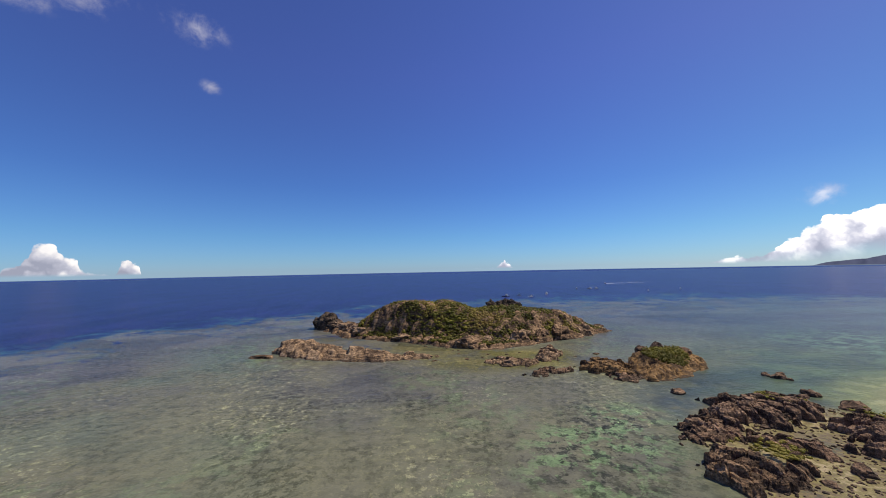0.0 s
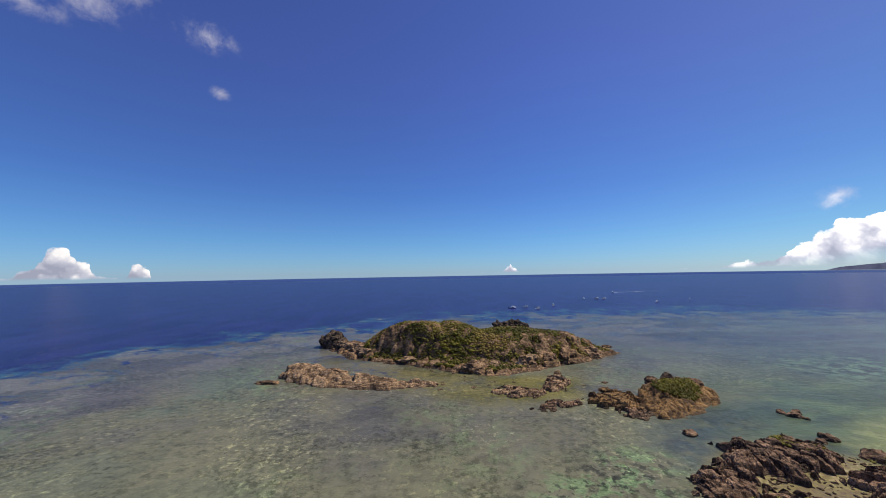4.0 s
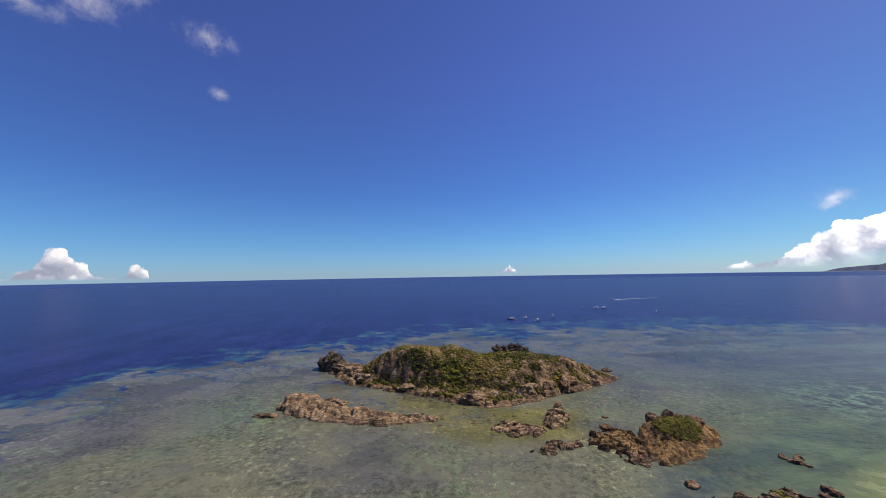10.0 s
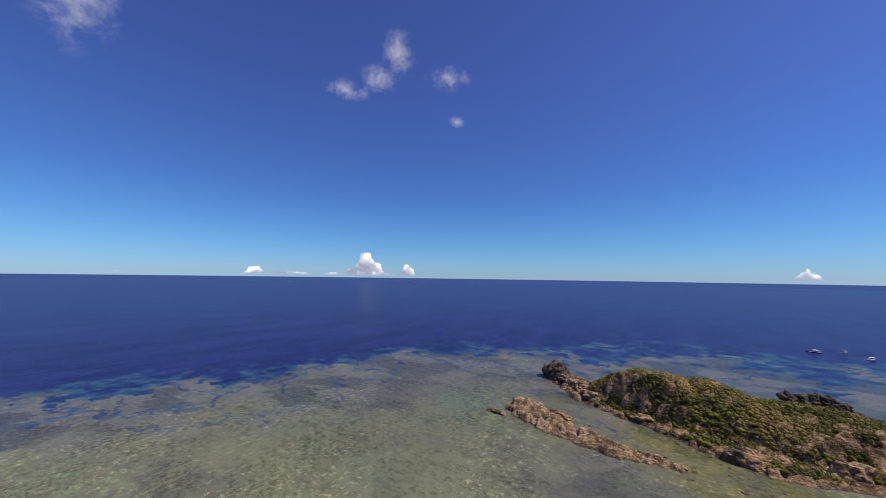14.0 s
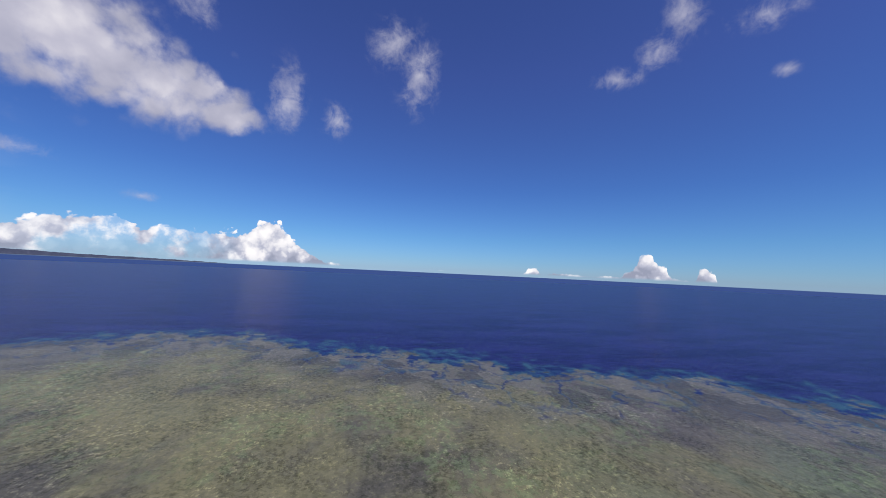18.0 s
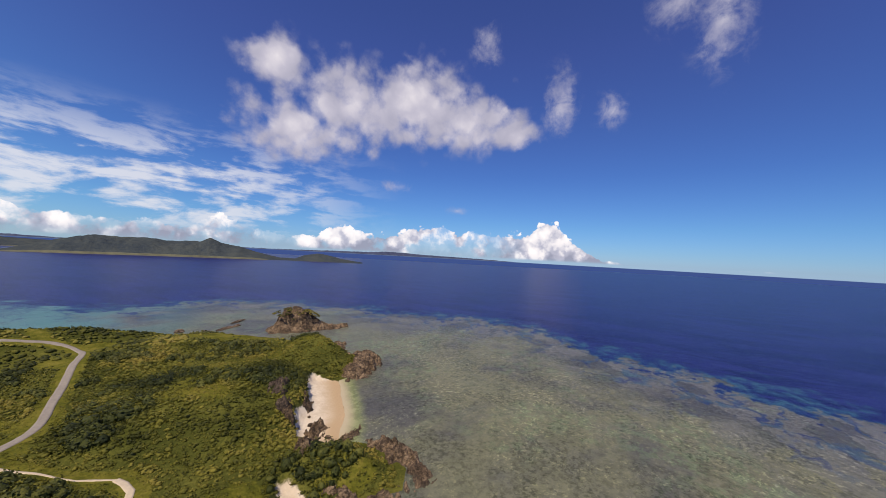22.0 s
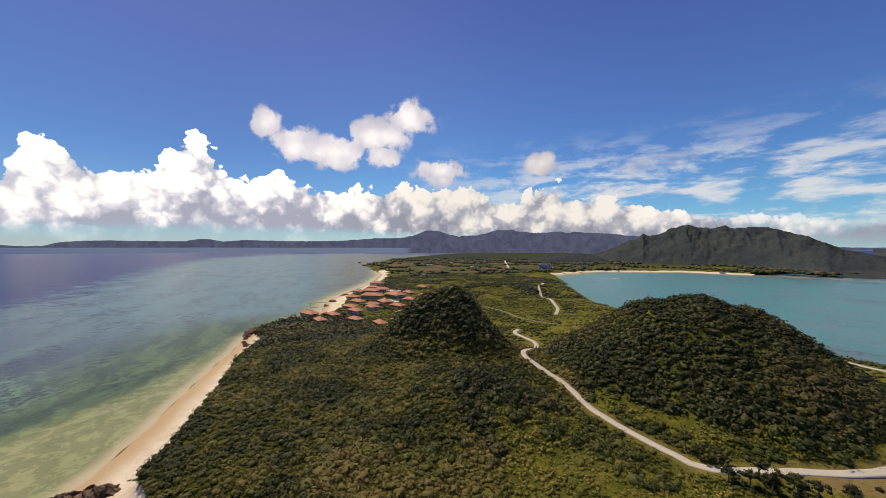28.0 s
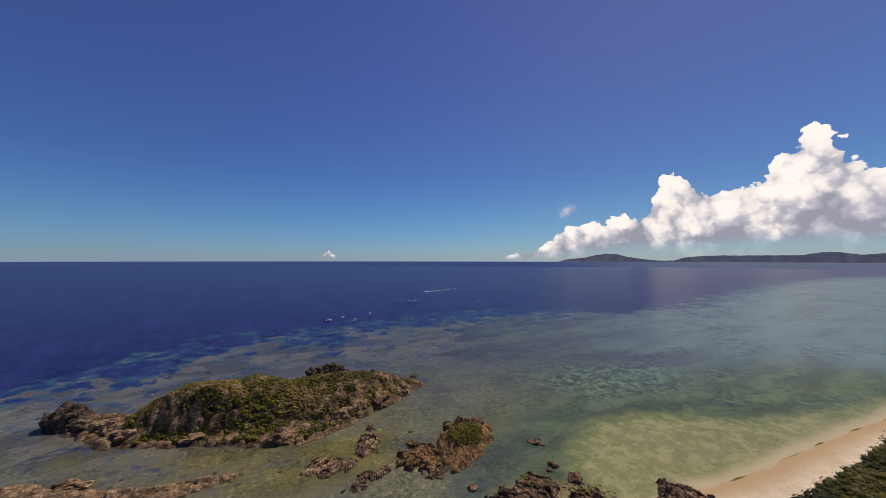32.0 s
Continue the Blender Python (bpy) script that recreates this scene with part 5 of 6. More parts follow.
a = np.random.default_rng(77)
X, Y = a.uniform(60, 152, 3600), a.uniform(58, 132, 3600)
k = signed(X, Y, FLAT_EDGE) > -3 + 4 * (fbm(X / 5, Y / 5, 3, 78) - 0.5)
X, Y = X[k], Y[k]
tagged(new("rubble", foliage("rubble", X, Y, np.full(len(X), -0.05), a.uniform(0.14, 0.8, len(X)) ** 2.1, M_DARKROCK, 1, 0, 79, 0.7)), "broken brown rubble strewn over the gravel flat", "rubble", kind="stuff")

# ---- rocks of the east shore ----
EAST = [
    ([(-112, -78), (-124, -77), (-132, -90), (-134, -110), (-128, -118), (-126, -112), (-125, -98), (-119, -88)], 4.0, M_BROWN, "dark brown rock apron round the headland"),
    ([(-176, -184), (-196, -182), (-228, -198), (-234, -219), (-214, -228), (-200, -212), (-184, -202)], 6.0, M_BROWN, "dark brown rocks at the end of the beach"),
    ([(-214, -228), (-226, -238), (-244, -262), (-236, -272), (-222, -258)], 4.0, M_BROWN, "dark rock ledge under the green bluff"),
    ([(-92, -128), (-106, -122), (-110, -132), (-98, -138)], 4.0, M_BROWN, "brown rock between two small beaches"),
    ([(-95, -104), (-90, -104), (-84, -96), (-88, -88), (-104, -80), (-112, -82), (-100, -90)], 3.6, M_BROWN, "grey rock beside the cove"),
]
for j, (outline, h, mat, label) in enumerate(EAST):
    tagged(new("shore_rock", crag(outline, lambda x, y, d, h=h: 0.4 * h * step(0, 2, d) + 0.6 * h * step(1, 9, d), 0.5, 400 + j * 9, mat, "shore_rock", 1.15, 0.9, 3.6, 1.3)), label, "rock", "rocks of the east shore")
def outcrop(x, y, long, wide, turn, h, seed, mat, label, group=""):
    """A jagged rock standing out of the ground under it."""
    rng = np.random.default_rng(seed)
    a = np.linspace(0, 2 * math.pi, 11, endpoint=False)
    r = rng.uniform(0.7, 1.25, 11)
    c, sn = math.cos(radians(turn)), math.sin(radians(turn))
    ring = [(x + c * long * q * math.cos(b) - sn * wide * q * math.sin(b), y + sn * long * q * math.cos(b) + c * wide * q * math.sin(b)) for q, b in zip(r, a)]
    base = lambda px, py, d: np.maximum(ground_height(px, py), -0.3) - 0.4 + h * (0.45 * step(0, 0.3 * wide, d) + 0.55 * step(0.2 * wide, 0.9 * wide, d) * (0.55 + 0.9 * fbm(px / 3.2, py / 3.2, 3, seed)))
    return tagged(new("rock_outcrop", crag(ring, base, 0.45, seed, mat, "rock_outcrop", 1.3, radians(turn), max(1.4, wide * 0.4), 0.8)), label, "rock", group)


for k, (x, y, long, wide, turn, h, mat, lab) in enumerate([
        
        # the very dark rock colour puts these cliffs' shade into the surface
        (-117, -176, 9, 5, 45, 4.5, M_CREST, "brown cliff at the back of the beach"), (-110, -160, 7, 4, 60, 3.6, M_CREST, "brown cliff at the back of the beach"),
        (-117, -143, 9, 4.5, 20, 5, M_BROWN, "dark rock standing on the white beach"), (-107, -151, 4.5, 3, 80, 4.5, M_BROWN, "dark upright rock on the white beach"),
        (-129, -166, 6, 2.6, 40, 2.2, M_BROWN, "flat dark rock slab on the white beach"), (-127, -128, 8, 2.6, 10, 1.6, M_BROWN, "dark rock ledge awash off the beach"),
        (-206, -196, 14, 8, 20, 7, M_BROWN, "brown crag on the headland"), (-190, -186, 10, 6, 0, 5, M_BROWN, "brown crag on the headland"), (-222, -214, 9, 7, 60, 6, M_BROWN, "brown crag on the headland"),
        (-126, -98, 9, 6, 70, 5, M_BROWN, "grey-brown crag at the water's edge"), (-131, -108, 7, 5, 60, 4, M_BROWN, "grey-brown crag at the water's edge"), (-99, -126, 8, 4, 30, 4, M_BROWN, "brown rock between two small beaches")]):
    outcrop(x, y, long, wide, turn, h, 700 + k * 5, mat, lab, "crags of the east shore")
for k, (x, y, sz) in enumerate([(-136, -172, 0.8), (-119, -150, 0.9), (-124, -158, 0.6), (-112, -152, 0.8), (-117, -134, 0.7)]):
    boulder(x, y, 1.2, sz * 1.8, sz * 1.4, sz, 500 + k, M_BROWN, "small dark stone on the white beach", k * 33)
ROCKISLE = [(-215, -348), (-248, -330), (-300, -316), (-304, -326), (-276, -352), (-250, -374), (-226, -370)]
rockisle = empty("rock_island")
tagged(rockisle, "steep brown rock island with sparse green on its flanks", "island")
part("rock_base", crag(ROCKISLE, lambda x, y, d: 2.4 * step(0, 4, d) + step(2, 18, d) * (4 + hill(x, y, -246, -350, 36, 26, -20, 19, 0.8)), 0.8, 31, M_BROWN, rough=1.8, size=5.0, lean=0.2), rockisle, "dark brown broken rock")
X, Y, rng = scatter(-275, -225, -372, -332, 2.0, 8)
k = (hill(X, Y, -246, -350, 34, 24, -20, 1.0) > 0.25) & (fbm(X / 8, Y / 8, 3, 71) > 0.52)
part("scrub", foliage("scrub", X[k], Y[k], 6 + hill(X[k], Y[k], -246, -350, 36, 26, -20, 19, 0.8), rng.uniform(0.8, 1.6, k.sum()), M_DRY, 1, 10, 4), rockisle, "sparse green scrub")["kind"] = "stuff"
for k, (x, y, sx, sy) in enumerate([(-200, -402, 16, 3), (-226, -430, 12, 3), (-176, -398, 8, 3), (-214, -408, 7, 3), (-160, -416, 9, 4)]):
    boulder(x, y, -0.2, sx, sy, 1.8, 540 + k, M_BROWN, "low dark rock reef breaking the water", 25 + k * 8, group="rocks off the north shore")

# ---- rocks of the west beach ----
WESTROCK = [(174, 98), (180, 90), (184, 78), (182, 67), (172, 66), (163, 72), (166, 80), (162, 86), (168, 92)]
tagged(new("beach_rock", crag(WESTROCK, lambda x, y, d: 1.2 * step(0, 1.5, d) + 2.4 * step(1, 6, d), 0.32, 611, M_DARKROCK, "beach_rock", 0.7, 0.9, 3.4, 1.0)), "dark jagged rock outcrop on the pale beach", "rock")
for k, (x, y, s) in enumerate([(158, 58, 2.2), (158, 68, 2.0), (162, 88, 2.0), (160, 65, 1.0), (163, 60, 0.8), (168, 62, 0.9), (152, 52, 0.9), (155, 56, 0.7), (171, 62, 0.8)]):
    boulder(x, y, 0.4, s, s * 0.75, s * 0.8, 620 + k, M_DARKROCK, "dark boulder on the pale beach", k * 41, group="stones of the west beach")
for k, (x, y, s) in enumerate([(131, 90, 3.0), (135, 95, 2.2), (128, 94, 1.6), (133, 86, 1.4), (141, 131, 2.8), (136, 129, 1.8), (94, 137, 2.6), (112, 112, 2.0)]):
    boulder(x, y, 0, s, s * 0.8, s * 0.7, 640 + k, M_DARKROCK, "dark rock awash in the shallows", k * 29, group="rocks off the west beach")
for k, (x, y, s) in enumerate([(436, 52, 7), (450, 46, 8), (428, 52, 4), (418, 52, 2.5), (404, 52, 2.2), (396, 50, 2.6), (388, 48, 3.4), (466, 40, 7)]):
    boulder(x, y, 0.6, s, s * 0.7, s * 0.6, 660 + k, M_DARKROCK, "dark rock at the wooded point", k * 29, group="rocks of the west point")
for k, (x, y, s) in enumerate([(600, -42, 4), (640, -56, 5), (720, -88, 4), (1480, -300, 9), (1760, -312, 12), (2050, -330, 10)]):
    boulder(x, y, 0.5, s * 1.6, s, s * 0.6, 680 + k, M_DARKROCK, "dark rock by the far beach", k * 31, group="rocks of the far shore")


# ---- woods and scrub on the peninsula ----
def woods_of(x, y):
    h = np.maximum(hill(x, y, 158, -260, 114, 105, 0, 1.0), hill(x, y, 262, -108, 140, 95, 20, 1.0))
    west = step(-4, 4, signed(x, y, [(105, 5), (140, 40), (175, 60), (270, 52), (440, 50), (470, 40), (490, -50), (330, -130), (200, -110), (100, -70)]))
    return np.maximum(step(0.12, 0.3, h), west)


def on_hill(x, y):
    return np.maximum(hill(x, y, 158, -260, 122, 112, 0, 1.0), np.maximum(hill(x, y, 279, -116, 62, 54, 20, 1.0), hill(x, y, 148, -106, 58, 34, 15, 0.9))) > 0.2 + 0.5 * (fbm(x / 18, y / 18, 3, 85) - 0.5)


def clear_of(x, y):
    c = (road_distance(x, y) > 1.6) & (sand_of(x, y) < 0.55) & (signed(x, y, COAST) > 4) & (signed(x, y, STRIP) < -1) & (signed(x, y, BARE) < 0.5)
    for hx, hy, a, b, _ in HOUSES:
        c &= np.hypot(x - hx, y - hy) > 0.62 * a
    return c


def plant(name, x0, x1, y0, y1, gap, keep, size, mat, label, sub, leaves, seed, flat=0.75):
    X, Y, rng = scatter(x0, x1, y0, y1, gap, seed)
    k = keep(X, Y)
    X, Y = X[k], Y[k]
    k = clear_of(X, Y)
    X, Y = X[k], Y[k]
    s = (size[0] + (size[1] - size[0]) * rng.beta(1.3, 2.6, len(X)) * 1.5) * (0.45 + 1.1 * fbm(X / 22, Y / 22, 4, 81))
    ob = new(name, foliage(name, X, Y, ground_height(X, Y), s, mat, sub, leaves, seed, flat))
    return tagged(ob, label, "plants", kind="stuff")


def dist(x, y):
    return np.hypot(x, y)


for pick, mat, label, seed in ((True, M_WOOD, "dense dark green woods on the hill slopes", 1), (False, M_COPSE, "brown-olive thicket between the hills and the beach", 14)):
    plant("woods", -60, 470, -380, 70, 2.3 if pick else 1.9, lambda x, y: (woods_of(x, y) > 0.5) & (dist(x, y) < 345) & (on_hill(x, y) == pick), (1.2, 3.1) if pick else (0.6, 2.6), mat, label, 1, 22 if pick else 20, seed, 0.8 if pick else 0.7)
plant("bushes", 60, 470, -140, 60, 7.0, lambda x, y: (woods_of(x, y) > 0.5) & (dist(x, y) < 345) & ~on_hill(x, y) & (fbm(x / 24, y / 24, 3, 89) > 0.45), (1.6, 3.4), M_BUSH, "dark round treetops standing out of the thicket", 1, 50, 27, 0.8)
plant("woods", 40, 500, -400, 70, 2.4, lambda x, y: (woods_of(x, y) > 0.5) & (dist(x, y) >= 345) & (dist(x, y) < 520), (1.3, 3.2), M_WOOD, "dense dark green woods on the far slopes", 1, 10, 2, 0.75)
plant("scrub", -240, 330, -460, -60, 2.0, lambda x, y: (woods_of(x, y) <= 0.5) & (grass_of(x, y) < 0.45) & (dist(x, y) < 330), (0.5, 1.5), M_SCRUB, "low green scrub over the plateau", 1, 13, 3, 0.7)
plant("scrub", -240, 330, -460, -60, 2.5, lambda x, y: (woods_of(x, y) <= 0.5) & (grass_of(x, y) >= 0.45) & (dist(x, y) < 330) & (road_distance(x, y) > 7), (0.4, 0.95), M_SCRUB, "scattered low bushes in yellow-green grass", 1, 14, 4)
plant("bushes", -240, 300, -460, -40, 3.4, lambda x, y: (woods_of(x, y) <= 0.5) & (fbm(x / 30, y / 30, 4, 87) > 0.57 - 0.16 * hill(x, y, 85, -110, 62, 42, -20, 1.0) - 0.15 * hill(x, y, 4, -160, 40, 36, 0, 1.0)) & (dist(x, y) < 330) & (road_distance(x, y) > 4.0), (1.1, 3.0), M_BUSH, "taller dark green bushes among the scrub", 1, 44, 26, 0.85)
plant("grass", -240, 330, -460, -60, 1.5, lambda x, y: (woods_of(x, y) <= 0.5) & (grass_of(x, y) >= 0.2) & (dist(x, y) < 300), (0.3, 0.75), M_GRASS, "rough yellow-green grass over the plateau", 0, 11, 24, 0.55)
plant("scrub", -240, 700, -620, 20, 3.5, lambda x, y: (woods_of(x, y) <= 0.5) & (grass_of(x, y) < 0.5) & (dist(x, y) >= 330) & (dist(x, y) < 640), (0.8, 2.1), M_SCRUB, "green scrub beyond the hills", 1, 0, 5, 0.6)
plant("woods", 480, 1050, -640, -60, 5.0, lambda x, y: (fbm(x / 60, y / 60, 3, 91) > 0.53) & (dist(x, y) > 500), (2.0, 3.8), M_WOOD, "dark tree belts behind the resort", 1, 6, 6, 0.7)
plant("scrub", 300, 1050, -640, -60, 5.0, lambda x, y: (woods_of(x, y) <= 0.5) & ((grass_of(x, y) >= 0.5) | (dist(x, y) > 640)) & (fbm(x / 45, y / 30, 3, 92) > 0.40) & (dist(x, y) > 330), (0.8, 2.0), M_SCRUB, "green scrub over the plain", 1, 0, 19, 0.55)
plant("woods", 1000, 2400, -1500, -300, 17, lambda x, y: fbm(x / 110, y / 60, 3, 93) > 0.55, (6, 10), M_WOOD, "dark tree belts on the plain", 1, 0, 7, 0.6)
plant("coast_trees", -230, 420, -500, -340, 3.0, lambda x, y: (signed(x, y, COAST) < 34) & (fbm(x / 25, y / 25, 3, 95) > 0.42), (1.0, 2.3), M_BUSH, "dark windblown bushes along the north shore", 1, 6, 8, 0.7)


plant("coast_trees", 440, 500, 0, 56, 2.6, lambda x, y: (signed(x, y, COAST) < 26) & (signed(x, y, COAST) > 1.5), (1.8, 3.6), M_BUSH, "dark wooded bluff at the end of the beach", 1, 24, 38, 1.0)


def tree_kind(seed, tall):
    """A trunk with limbs and a crown of many leafy clumps, at the origin."""
    rng = np.random.default_rng(seed)
    bm = bmesh.new()
    bmesh.ops.create_cone(bm, segments=7, radius1=0.05 * tall, radius2=0.025 * tall, depth=tall * 0.6, matrix=Matrix.Translation((0, 0, tall * 0.3)))
    for k in range(4):
        m = pose(0, 0, tall * 0.45, 40, 0, k * 90 + seed * 20) @ Matrix.Translation((0, 0, tall * 0.16))
        bmesh.ops.create_cone(bm, segments=5, radius1=0.022 * tall, radius2=0.008 * tall, depth=tall * 0.34, matrix=m)
    trunk = from_bm("trunk", bm, M_BARK)
    n = 15
    a = rng.normal(size=(n, 3)) * np.array([0.2, 0.2, 0.12]) * tall
    crown = foliage("crown", a[:, 0], a[:, 1], a[:, 2] + tall * 0.68, rng.uniform(0.12, 0.2, n) * tall, M_WOOD, 1, 26, seed, 0.85)
    return trunk, crown


KINDS = [tree_kind(k, 6.0) for k in range(3)]
TREES = [(84, -158), (79, -162), (74, -166), (69, -171), (66, -178), (88, -163), (92, -166), (80, -170), (72, -176), (60, -186), (97, -163), (104, -164)]
for k, (x, y) in enumerate(TREES):
    z = float(ground_height(np.array([x * 1.0]), np.array([y * 1.0]))[0])
    t = empty("tree", x - 4, y + 4, z - 0.1, k * 51)
    t.scale = (0.95 + 0.12 * (k % 4),) * 3
    tagged(t, "dark leafy tree beside the road bend", "tree", "trees at the road bend")
    part("trunk", KINDS[k % 3][0], t), part("crown", KINDS[k % 3][1], t)
SHRUBS = [(61, -187), (57, -200), (44, -258), (41, -270), (38, -283), (34, -296), (31, -309), (32, -322), (37, -334), (40, -255)]
for k, (x, y) in enumerate(SHRUBS):
    a = np.random.default_rng(k).normal(size=(9, 2)) * 0.7
    z = float(ground_height(np.array([x * 1.0]), np.array([y * 1.0]))[0])
    ob = new("shrub", foliage("shrub", a[:, 0], a[:, 1], np.full(9, 0.3), np.full(9, 0.7), M_WOOD, 1, 20, k, 1.1))
    ob.matrix_world = pose(x - 2, y, z)
    tagged(ob, "small dark shrub on the dry grass verge", "shrub", "shrubs of the verge")


# ---- resort ----
def house(x, y, a, b, turn, floors, k):
    z = float(ground_height(np.array([x * 1.0]), np.array([y * 1.0]))[0])
    h = 3.1 * floors
    ob = empty("house", x, y, z, turn)
    tagged(ob, "plastered resort house with a terracotta hip roof among trees", "house", "resort houses")
    part("wall", box("wall", M_WALL, 0, 0, h / 2 - 0.6, a * 0.84, b * 0.8, h + 1.2), ob)
    bm = bmesh.new()
    e, r = (a / 2, b / 2), max(a / 2 - b / 2, 0.6)
    low = [bm.verts.new((sx * e[0], sy * e[1], h)) for sx, sy in ((-1, -1), (1, -1), (1, 1), (-1, 1))]
    under = [bm.verts.new((v.co.x, v.co.y, h - 0.3)) for v in low]
    top = [bm.verts.new((-r, 0, h + b * 0.24)), bm.verts.new((r, 0, h + b * 0.24))]
    bm.faces.new((low[0], low[1], top[1], top[0])), bm.faces.new((low[1], low[2], top[1]))
    bm.faces.new((low[2], low[3], top[0], top[1])), bm.faces.new((low[3], low[0], top[0]))
    for i in range(4):
        bm.faces.new((low[i], under[i], under[(i + 1) % 4], low[(i + 1) % 4]))
    bm.faces.new(under)
    roof = part("roof", from_bm("roof", bm, M_TILE), ob, "orange-brown tiled roof")
    part("ridge_cap", box("ridge_cap", M_TILE, 0, 0, h + b * 0.24 + 0.05, 2 * r + 0.6, 0.5, 0.35), roof)
    n = max(3, int(a / 4))
    glass = box("window", M_GLASS, 0, 0, 0, a * 0.84 / n * 0.55, 0.16, 1.7)
    side = box("window", M_GLASS, 0, 0, 0, 0.16, b * 0.3, 1.6)
    for f in range(floors):
        for i in range(n):
            for s in (-1, 1):
                o = part("window", glass, ob)
                o.location = ((i + 0.5 - n / 2) * a * 0.84 / n, s * b * 0.4, 3.1 * f + 1.6)
        for s in (-1, 1):
            o = part("window", side, ob)
            o.location = (s * a * 0.42, 0, 3.1 * f + 1.6)
    return ob


for k, (x, y, a, b, turn) in enumerate(HOUSES):
    house(x, y, a, b, turn, 2 if k in (0, 2, 3, 5, 6, 9, 10, 14) else 1, k)
terrace = new("terrace", box("terrace", M_CONCRETE, 0, 0, 0, 36, 16, 1.0))
terrace.matrix_world = pose(560, -140, float(ground_height(np.array([560.0]), np.array([-140.0]))[0]) + 0.4, 0, 0, 25)
tagged(terrace, "pale grey paved terrace between the resort houses", "terrace")
flat_house = empty("service_building", 645, -168, float(ground_height(np.array([645.0]), np.array([-168.0]))[0]), 35)
tagged(flat_house, "grey flat-roofed service building in the resort", "building")
part("wall", box("wall", M_CONCRETE, 0, 0, 3, 26, 12, 7), flat_house), part("roof", box("roof", M_CONCRETE, 0, 0, 6.8, 27.5, 13.5, 0.6), flat_house)
for i in range(5):
    part("window", box("window", M_GLASS, -10 + i * 5, 6.02, 4.2, 3, 0.12, 1.6), flat_house)
lines = bmesh.new()
for (x0, y0), (x1, y1) in (((592, -18), (639, -19)), ((639, -19), (642, -58)), ((592, -18), (595, -42))):
    d = Vector((x1 - x0, y1 - y0, 0))
    bmesh.ops.create_cone(lines, segments=6, radius1=0.35, radius2=0.35, depth=d.length, cap_ends=True, matrix=Matrix.Translation(((x0 + x1) / 2, (y0 + y1) / 2, 0.1)) @ d.to_track_quat("Z", "Y").to_matrix().to_4x4())
tagged(new("float_line", from_bm("float_line", lines, M_ROPE)), "dark float line marking a bathing area off the beach", "float line")

# hotel and farm buildings on the plain
hotel = empty("hotel", 1140, -930, 4, 40)
tagged(hotel, "grey multi-storey hotel by the bay", "hotel")
part("wall", box("wall", M_CONCRETE, 0, 0, 11, 44, 16, 24), hotel), part("roof", box("roof", M_CONCRETE, 0, 0, 23.4, 45.5, 17.5, 1.0), hotel), part("stair_tower", box("stair_tower", M_CONCRETE, -16, 2, 14, 8, 10, 30), hotel)
pane = box("window", M_GLASS, 0, 0, 0, 2.6, 0.2, 1.6)
for f in range(6):
    for i in range(9):
        for s in (-1, 1):
            o = part("window", pane, hotel)
            o.location = (-18 + i * 4.5, s * 8.05, 4 + f * 3.2)
for k, (x, y, a, mat) in enumerate([(1190, -1010, 22, M_TILE), (1178, -1180, 26, M_CONCRETE), (1120, -1320, 20, M_TILE), (1500, -560, 24, M_WHITE), (1700, -760, 26, M_WHITE), (1850, -900, 22, M_CONCRETE), (1300, -680, 18, M_WHITE), (2050, -1180, 30, M_WHITE), (780, -1450, 18, M_TILE)]):
    z = float(ground_height(np.array([x * 1.0]), np.array([y * 1.0]))[0])
    ob = empty("farm_building", x, y, z, 30 * k)
    tagged(ob, "low farm building on the plain", "building", "farm buildings")
    part("wall", box("wall", M_WALL, 0, 0, 2.6, a, a * 0.5, 6), ob), part("roof", box("roof", mat, 0, 0, 6.0, a * 1.06, a * 0.56, 1.0, 0.3), ob)


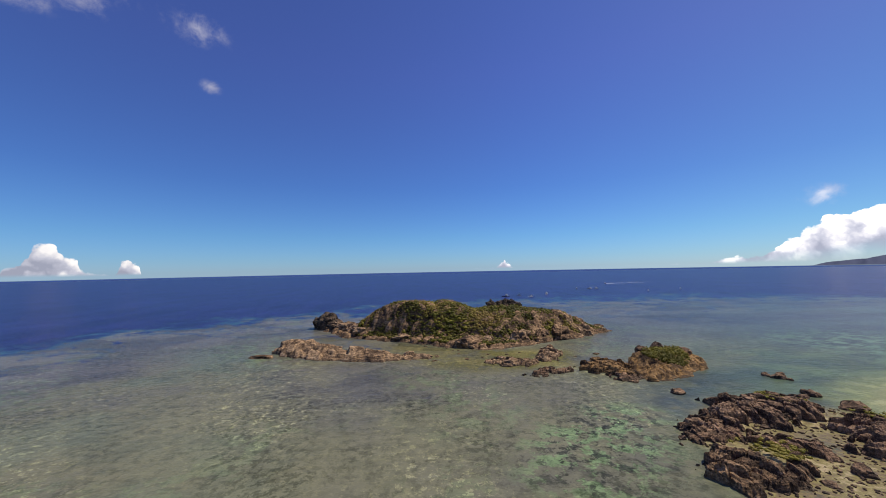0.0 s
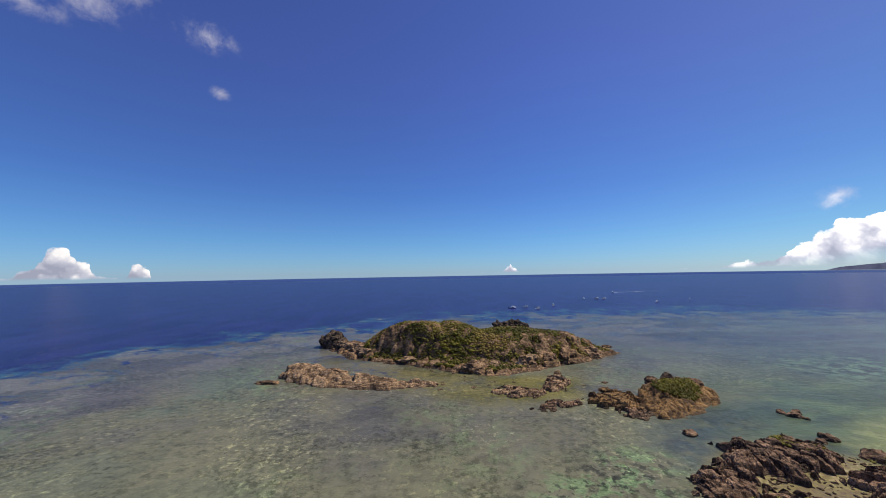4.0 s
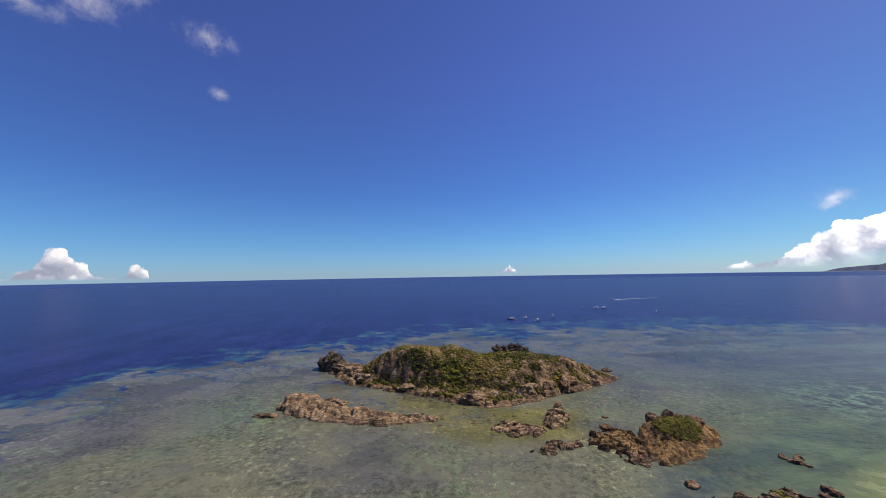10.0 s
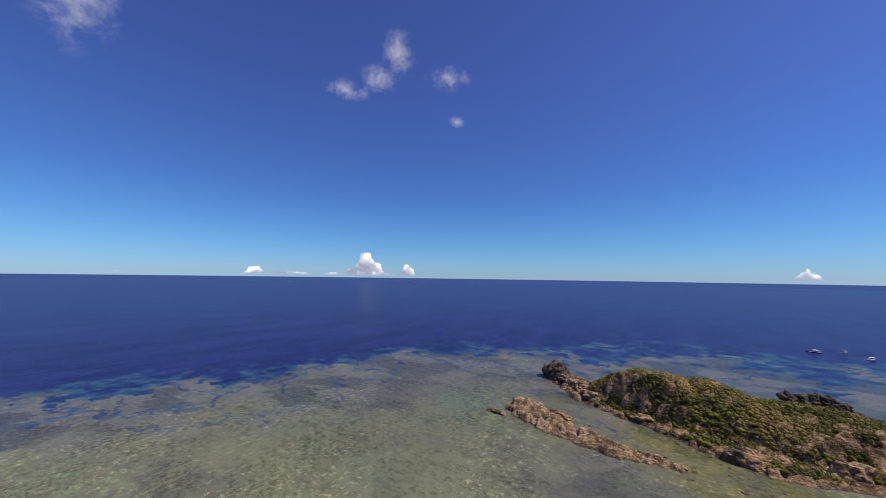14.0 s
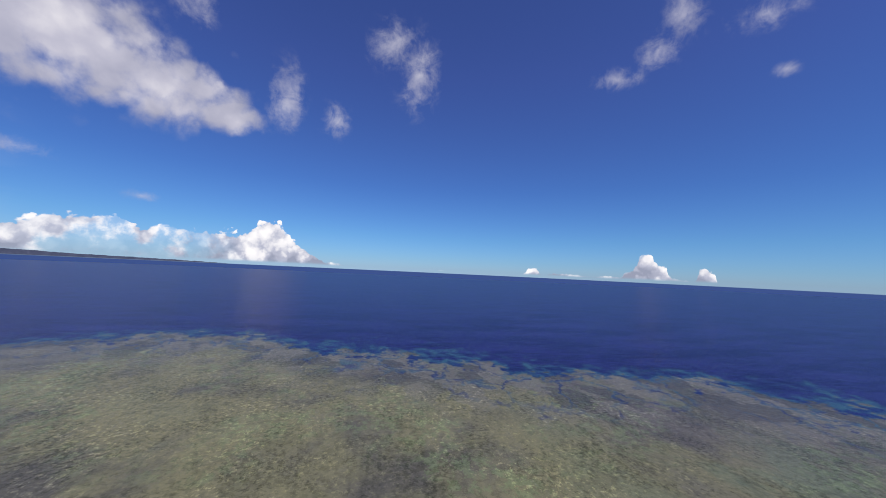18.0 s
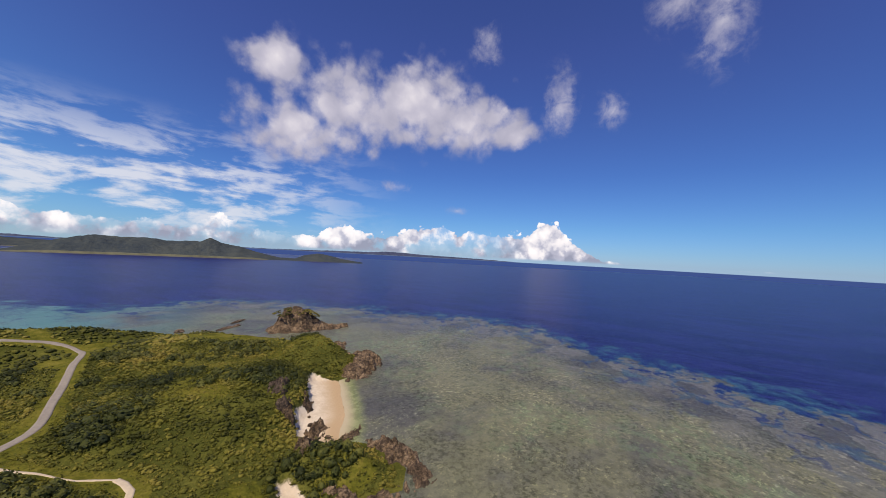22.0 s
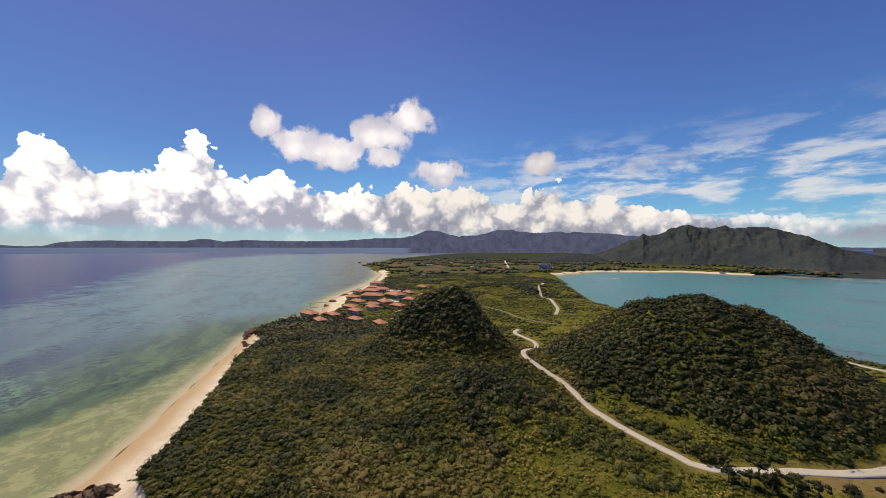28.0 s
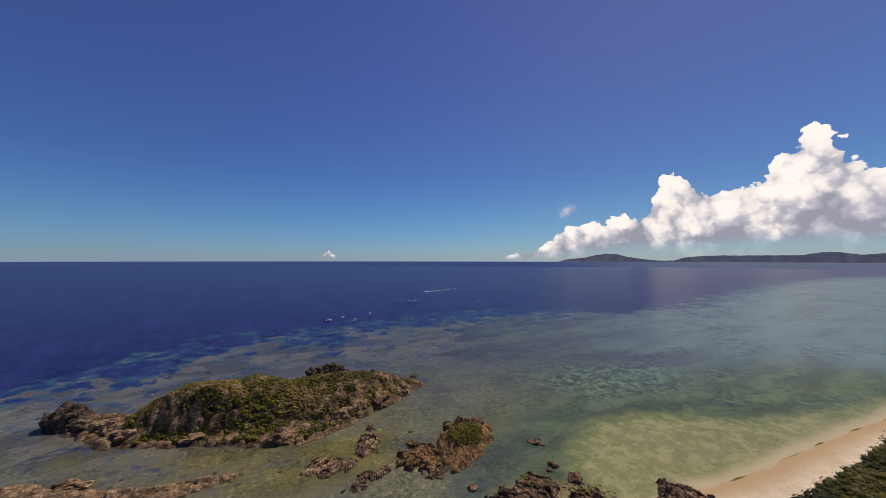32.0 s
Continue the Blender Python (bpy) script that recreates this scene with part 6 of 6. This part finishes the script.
# ---- cars ----
def car(x, y, turn, mat, long, tall, label):
    z = float(ground_height(np.array([x * 1.0]), np.array([y * 1.0]))[0]) + 0.25
    ob = empty("car", x, y, z, turn)
    tagged(ob, label, "car")
    L, w2 = long / 2, 0.85

    def slab(name, prof, width, m):
        bm = bmesh.new()
        a = [bm.verts.new((px, -width, pz)) for px, pz in prof]
        f = bm.faces.new(a)
        g = bmesh.ops.extrude_face_region(bm, geom=[f])
        bmesh.ops.translate(bm, vec=(0, 2 * width, 0), verts=[v for v in g["geom"] if isinstance(v, bmesh.types.BMVert)])
        bmesh.ops.bevel(bm, geom=bm.edges[:], offset=0.06, segments=2, affect="EDGES")
        return from_bm(name, bm, m)

    body = part("body", slab("body", [(-L, 0.35), (L, 0.35), (L, 0.75), (L * 0.55, 0.95), (-L, 1.0)], w2, mat), ob)
    part("cabin", slab("cabin", [(L * 0.52, 0.95), (L * 0.22, tall - 0.12), (-L * 0.9, tall - 0.12), (-L * 0.97, 0.95)], w2 - 0.06, M_GLASS), ob, "dark car windows")
    part("car_roof", box("car_roof", mat, -L * 0.34, 0, tall - 0.08, L * 1.1, 1.55, 0.12, 0.04), ob)
    for s in (-1, 1):
        part("headlight", box("headlight", M_LIGHT, L - 0.03, s * 0.58, 0.68, 0.12, 0.34, 0.16, 0.03), body)
        part("tail_light", box("tail_light", M_TILE, -L + 0.02, s * 0.62, 0.78, 0.1, 0.24, 0.22, 0.03), body)
        for q in (-1, 1):
            bm = bmesh.new()
            bmesh.ops.create_cone(bm, segments=18, radius1=0.33, radius2=0.33, depth=0.22, cap_ends=True, matrix=pose(q * L * 0.62, s * 0.78, 0.33, 90))
            wheel = part("wheel", from_bm("wheel", bm, M_TYRE), ob)
            bm = bmesh.new()
            bmesh.ops.create_cone(bm, segments=14, radius1=0.2, radius2=0.2, depth=0.24, cap_ends=True, matrix=pose(q * L * 0.62, s * 0.79, 0.33, 90))
            part("rim", from_bm("rim", bm, M_RIM), wheel)
    return ob


car(-23, -214, 215, M_CARWHITE, 4.5, 1.55, "white compact car driving on the worn lane")
car(-39, -135, 60, M_CARBLUE, 4.4, 1.95, "dark blue van parked on the sandy track")


# ---- boats ----
def boat(x, y, turn, size, kind, label):
    ob = empty("boat", x, y, 0, turn)
    tagged(ob, label, "boat", "boats off the reef")
    n, L, W = 9, size / 2, size * 0.16
    V = []
    for i in range(n):
        u = i / (n - 1)
        wd = W * (1 - max(0, (u - 0.45) / 0.55) ** 2.2) + 0.05
        sheer = 0.9 + 0.5 * u * u
        V += [(-L + u * size, -wd, sheer), (-L + u * size, -wd * 0.8, 0.0), (-L + u * size, 0, -0.4), (-L + u * size, wd * 0.8, 0.0), (-L + u * size, wd, sheer)]
    part("hull", mesh_of("hull", V, grid_faces(n, 5), [M_HULL if kind == "dark" else M_WHITE]), ob)
    part("deck", box("deck", M_WHITE, -size * 0.05, 0, 0.85, size * 0.8, W * 1.6, 0.12), ob)
    cab = part("cabin", box("cabin", M_WHITE, -size * 0.06, 0, 1.75, size * 0.34, W * 1.25, 1.8, 0.12), ob)
    part("cabin_window", box("cabin_window", M_GLASS, -size * 0.06, 0, 2.05, size * 0.35, W * 1.29, 0.55), cab)
    part("canopy", box("canopy", M_WHITE, -size * 0.2, 0, 3.0, size * 0.55, W * 1.5, 0.14, 0.04), ob)
    if kind != "small":
        part("flybridge", box("flybridge", M_WHITE, -size * 0.04, 0, 3.6, size * 0.22, W * 1.0, 1.1, 0.1), ob)
        part("mast", box("mast", M_RIM, -size * 0.1, 0, 5.2, 0.16, 0.16, 3.4), ob)
    return ob


BOATS = [(125, 626, 14, "dark"), (154, 644, 8, "white"), (166, 608, 11, "small"), (210, 659, 11, "white"), (332, 814, 10, "small"), (359, 807, 11, "white"), (371, 798, 12, "white"), (431, 698, 7, "small"), (515, 722, 8, "white"), (509, 1033, 12, "small")]
for k, (x, y, s, kind) in enumerate(BOATS):
    boat(x, y, 160 + 25 * (k % 5), s, kind, {"dark": "dive boat with a dark blue hull and white cabin", "white": "white dive boat moored off the reef edge", "small": "small low white motor boat"}[kind])
boat(778, -930, 150, 9, "small", "white speedboat running across the bay")


def wake(pts, w0, w1, label):
    line = smooth_line(pts, 6)
    n = len(line)
    d = np.gradient(line, axis=0)
    d /= np.hypot(d[:, 0], d[:, 1])[:, None]
    wide = np.linspace(w0, w1, n) * (0.7 + 0.6 * fbm(line[:, 0] / 8, line[:, 1] / 8, 3, 5))
    a, b = line + np.stack([-d[:, 1], d[:, 0]], -1) * wide[:, None] / 2, line - np.stack([-d[:, 1], d[:, 0]], -1) * wide[:, None] / 2
    V = np.stack([np.c_[a, np.full(n, 0.03)], np.c_[line, np.full(n, 0.16)], np.c_[b, np.full(n, 0.03)]], 1).reshape(-1, 3)
    tagged(new("wake", mesh_of("wake", V, grid_faces(n, 3), [M_FOAM])), label, "wake", kind="stuff")


wake([(513, 1034), (590, 1062), (680, 1093)], 5, 1.5, "white foam wake behind a motor boat")
wake([(784, -924), (806, -890), (822, -852)], 5, 1.5, "white foam wake behind a speedboat in the bay")

# trees and tall bushes at the edge of the west beach, bleached creepers on the sand
X, Y, rng = scatter(120, 470, 20, 70, 1.6, 12)
s = signed(X, Y, WEST_SAND)
k = (s > -0.5) & (s < 7) & (fbm(X / 6, Y / 6, 3, 77) > 0.60) & (ground_height(X, Y) > 1.0)
tagged(new("beach_creepers", foliage("beach_creepers", X[k], Y[k], ground_height(X[k], Y[k]) - 0.1, rng.uniform(0.3, 0.7, k.sum()), M_SCRUB, 1, 8, 12, 0.5)), "pale creeping plants on the upper beach", "plants", kind="stuff")
plant("woods", 560, 1700, -2500, -1480, 22, lambda x, y: fbm(x / 150, y / 90, 3, 97) > 0.46, (7, 12), M_WOOD, "dark tree belts behind the bay beach", 1, 0, 9, 0.6)
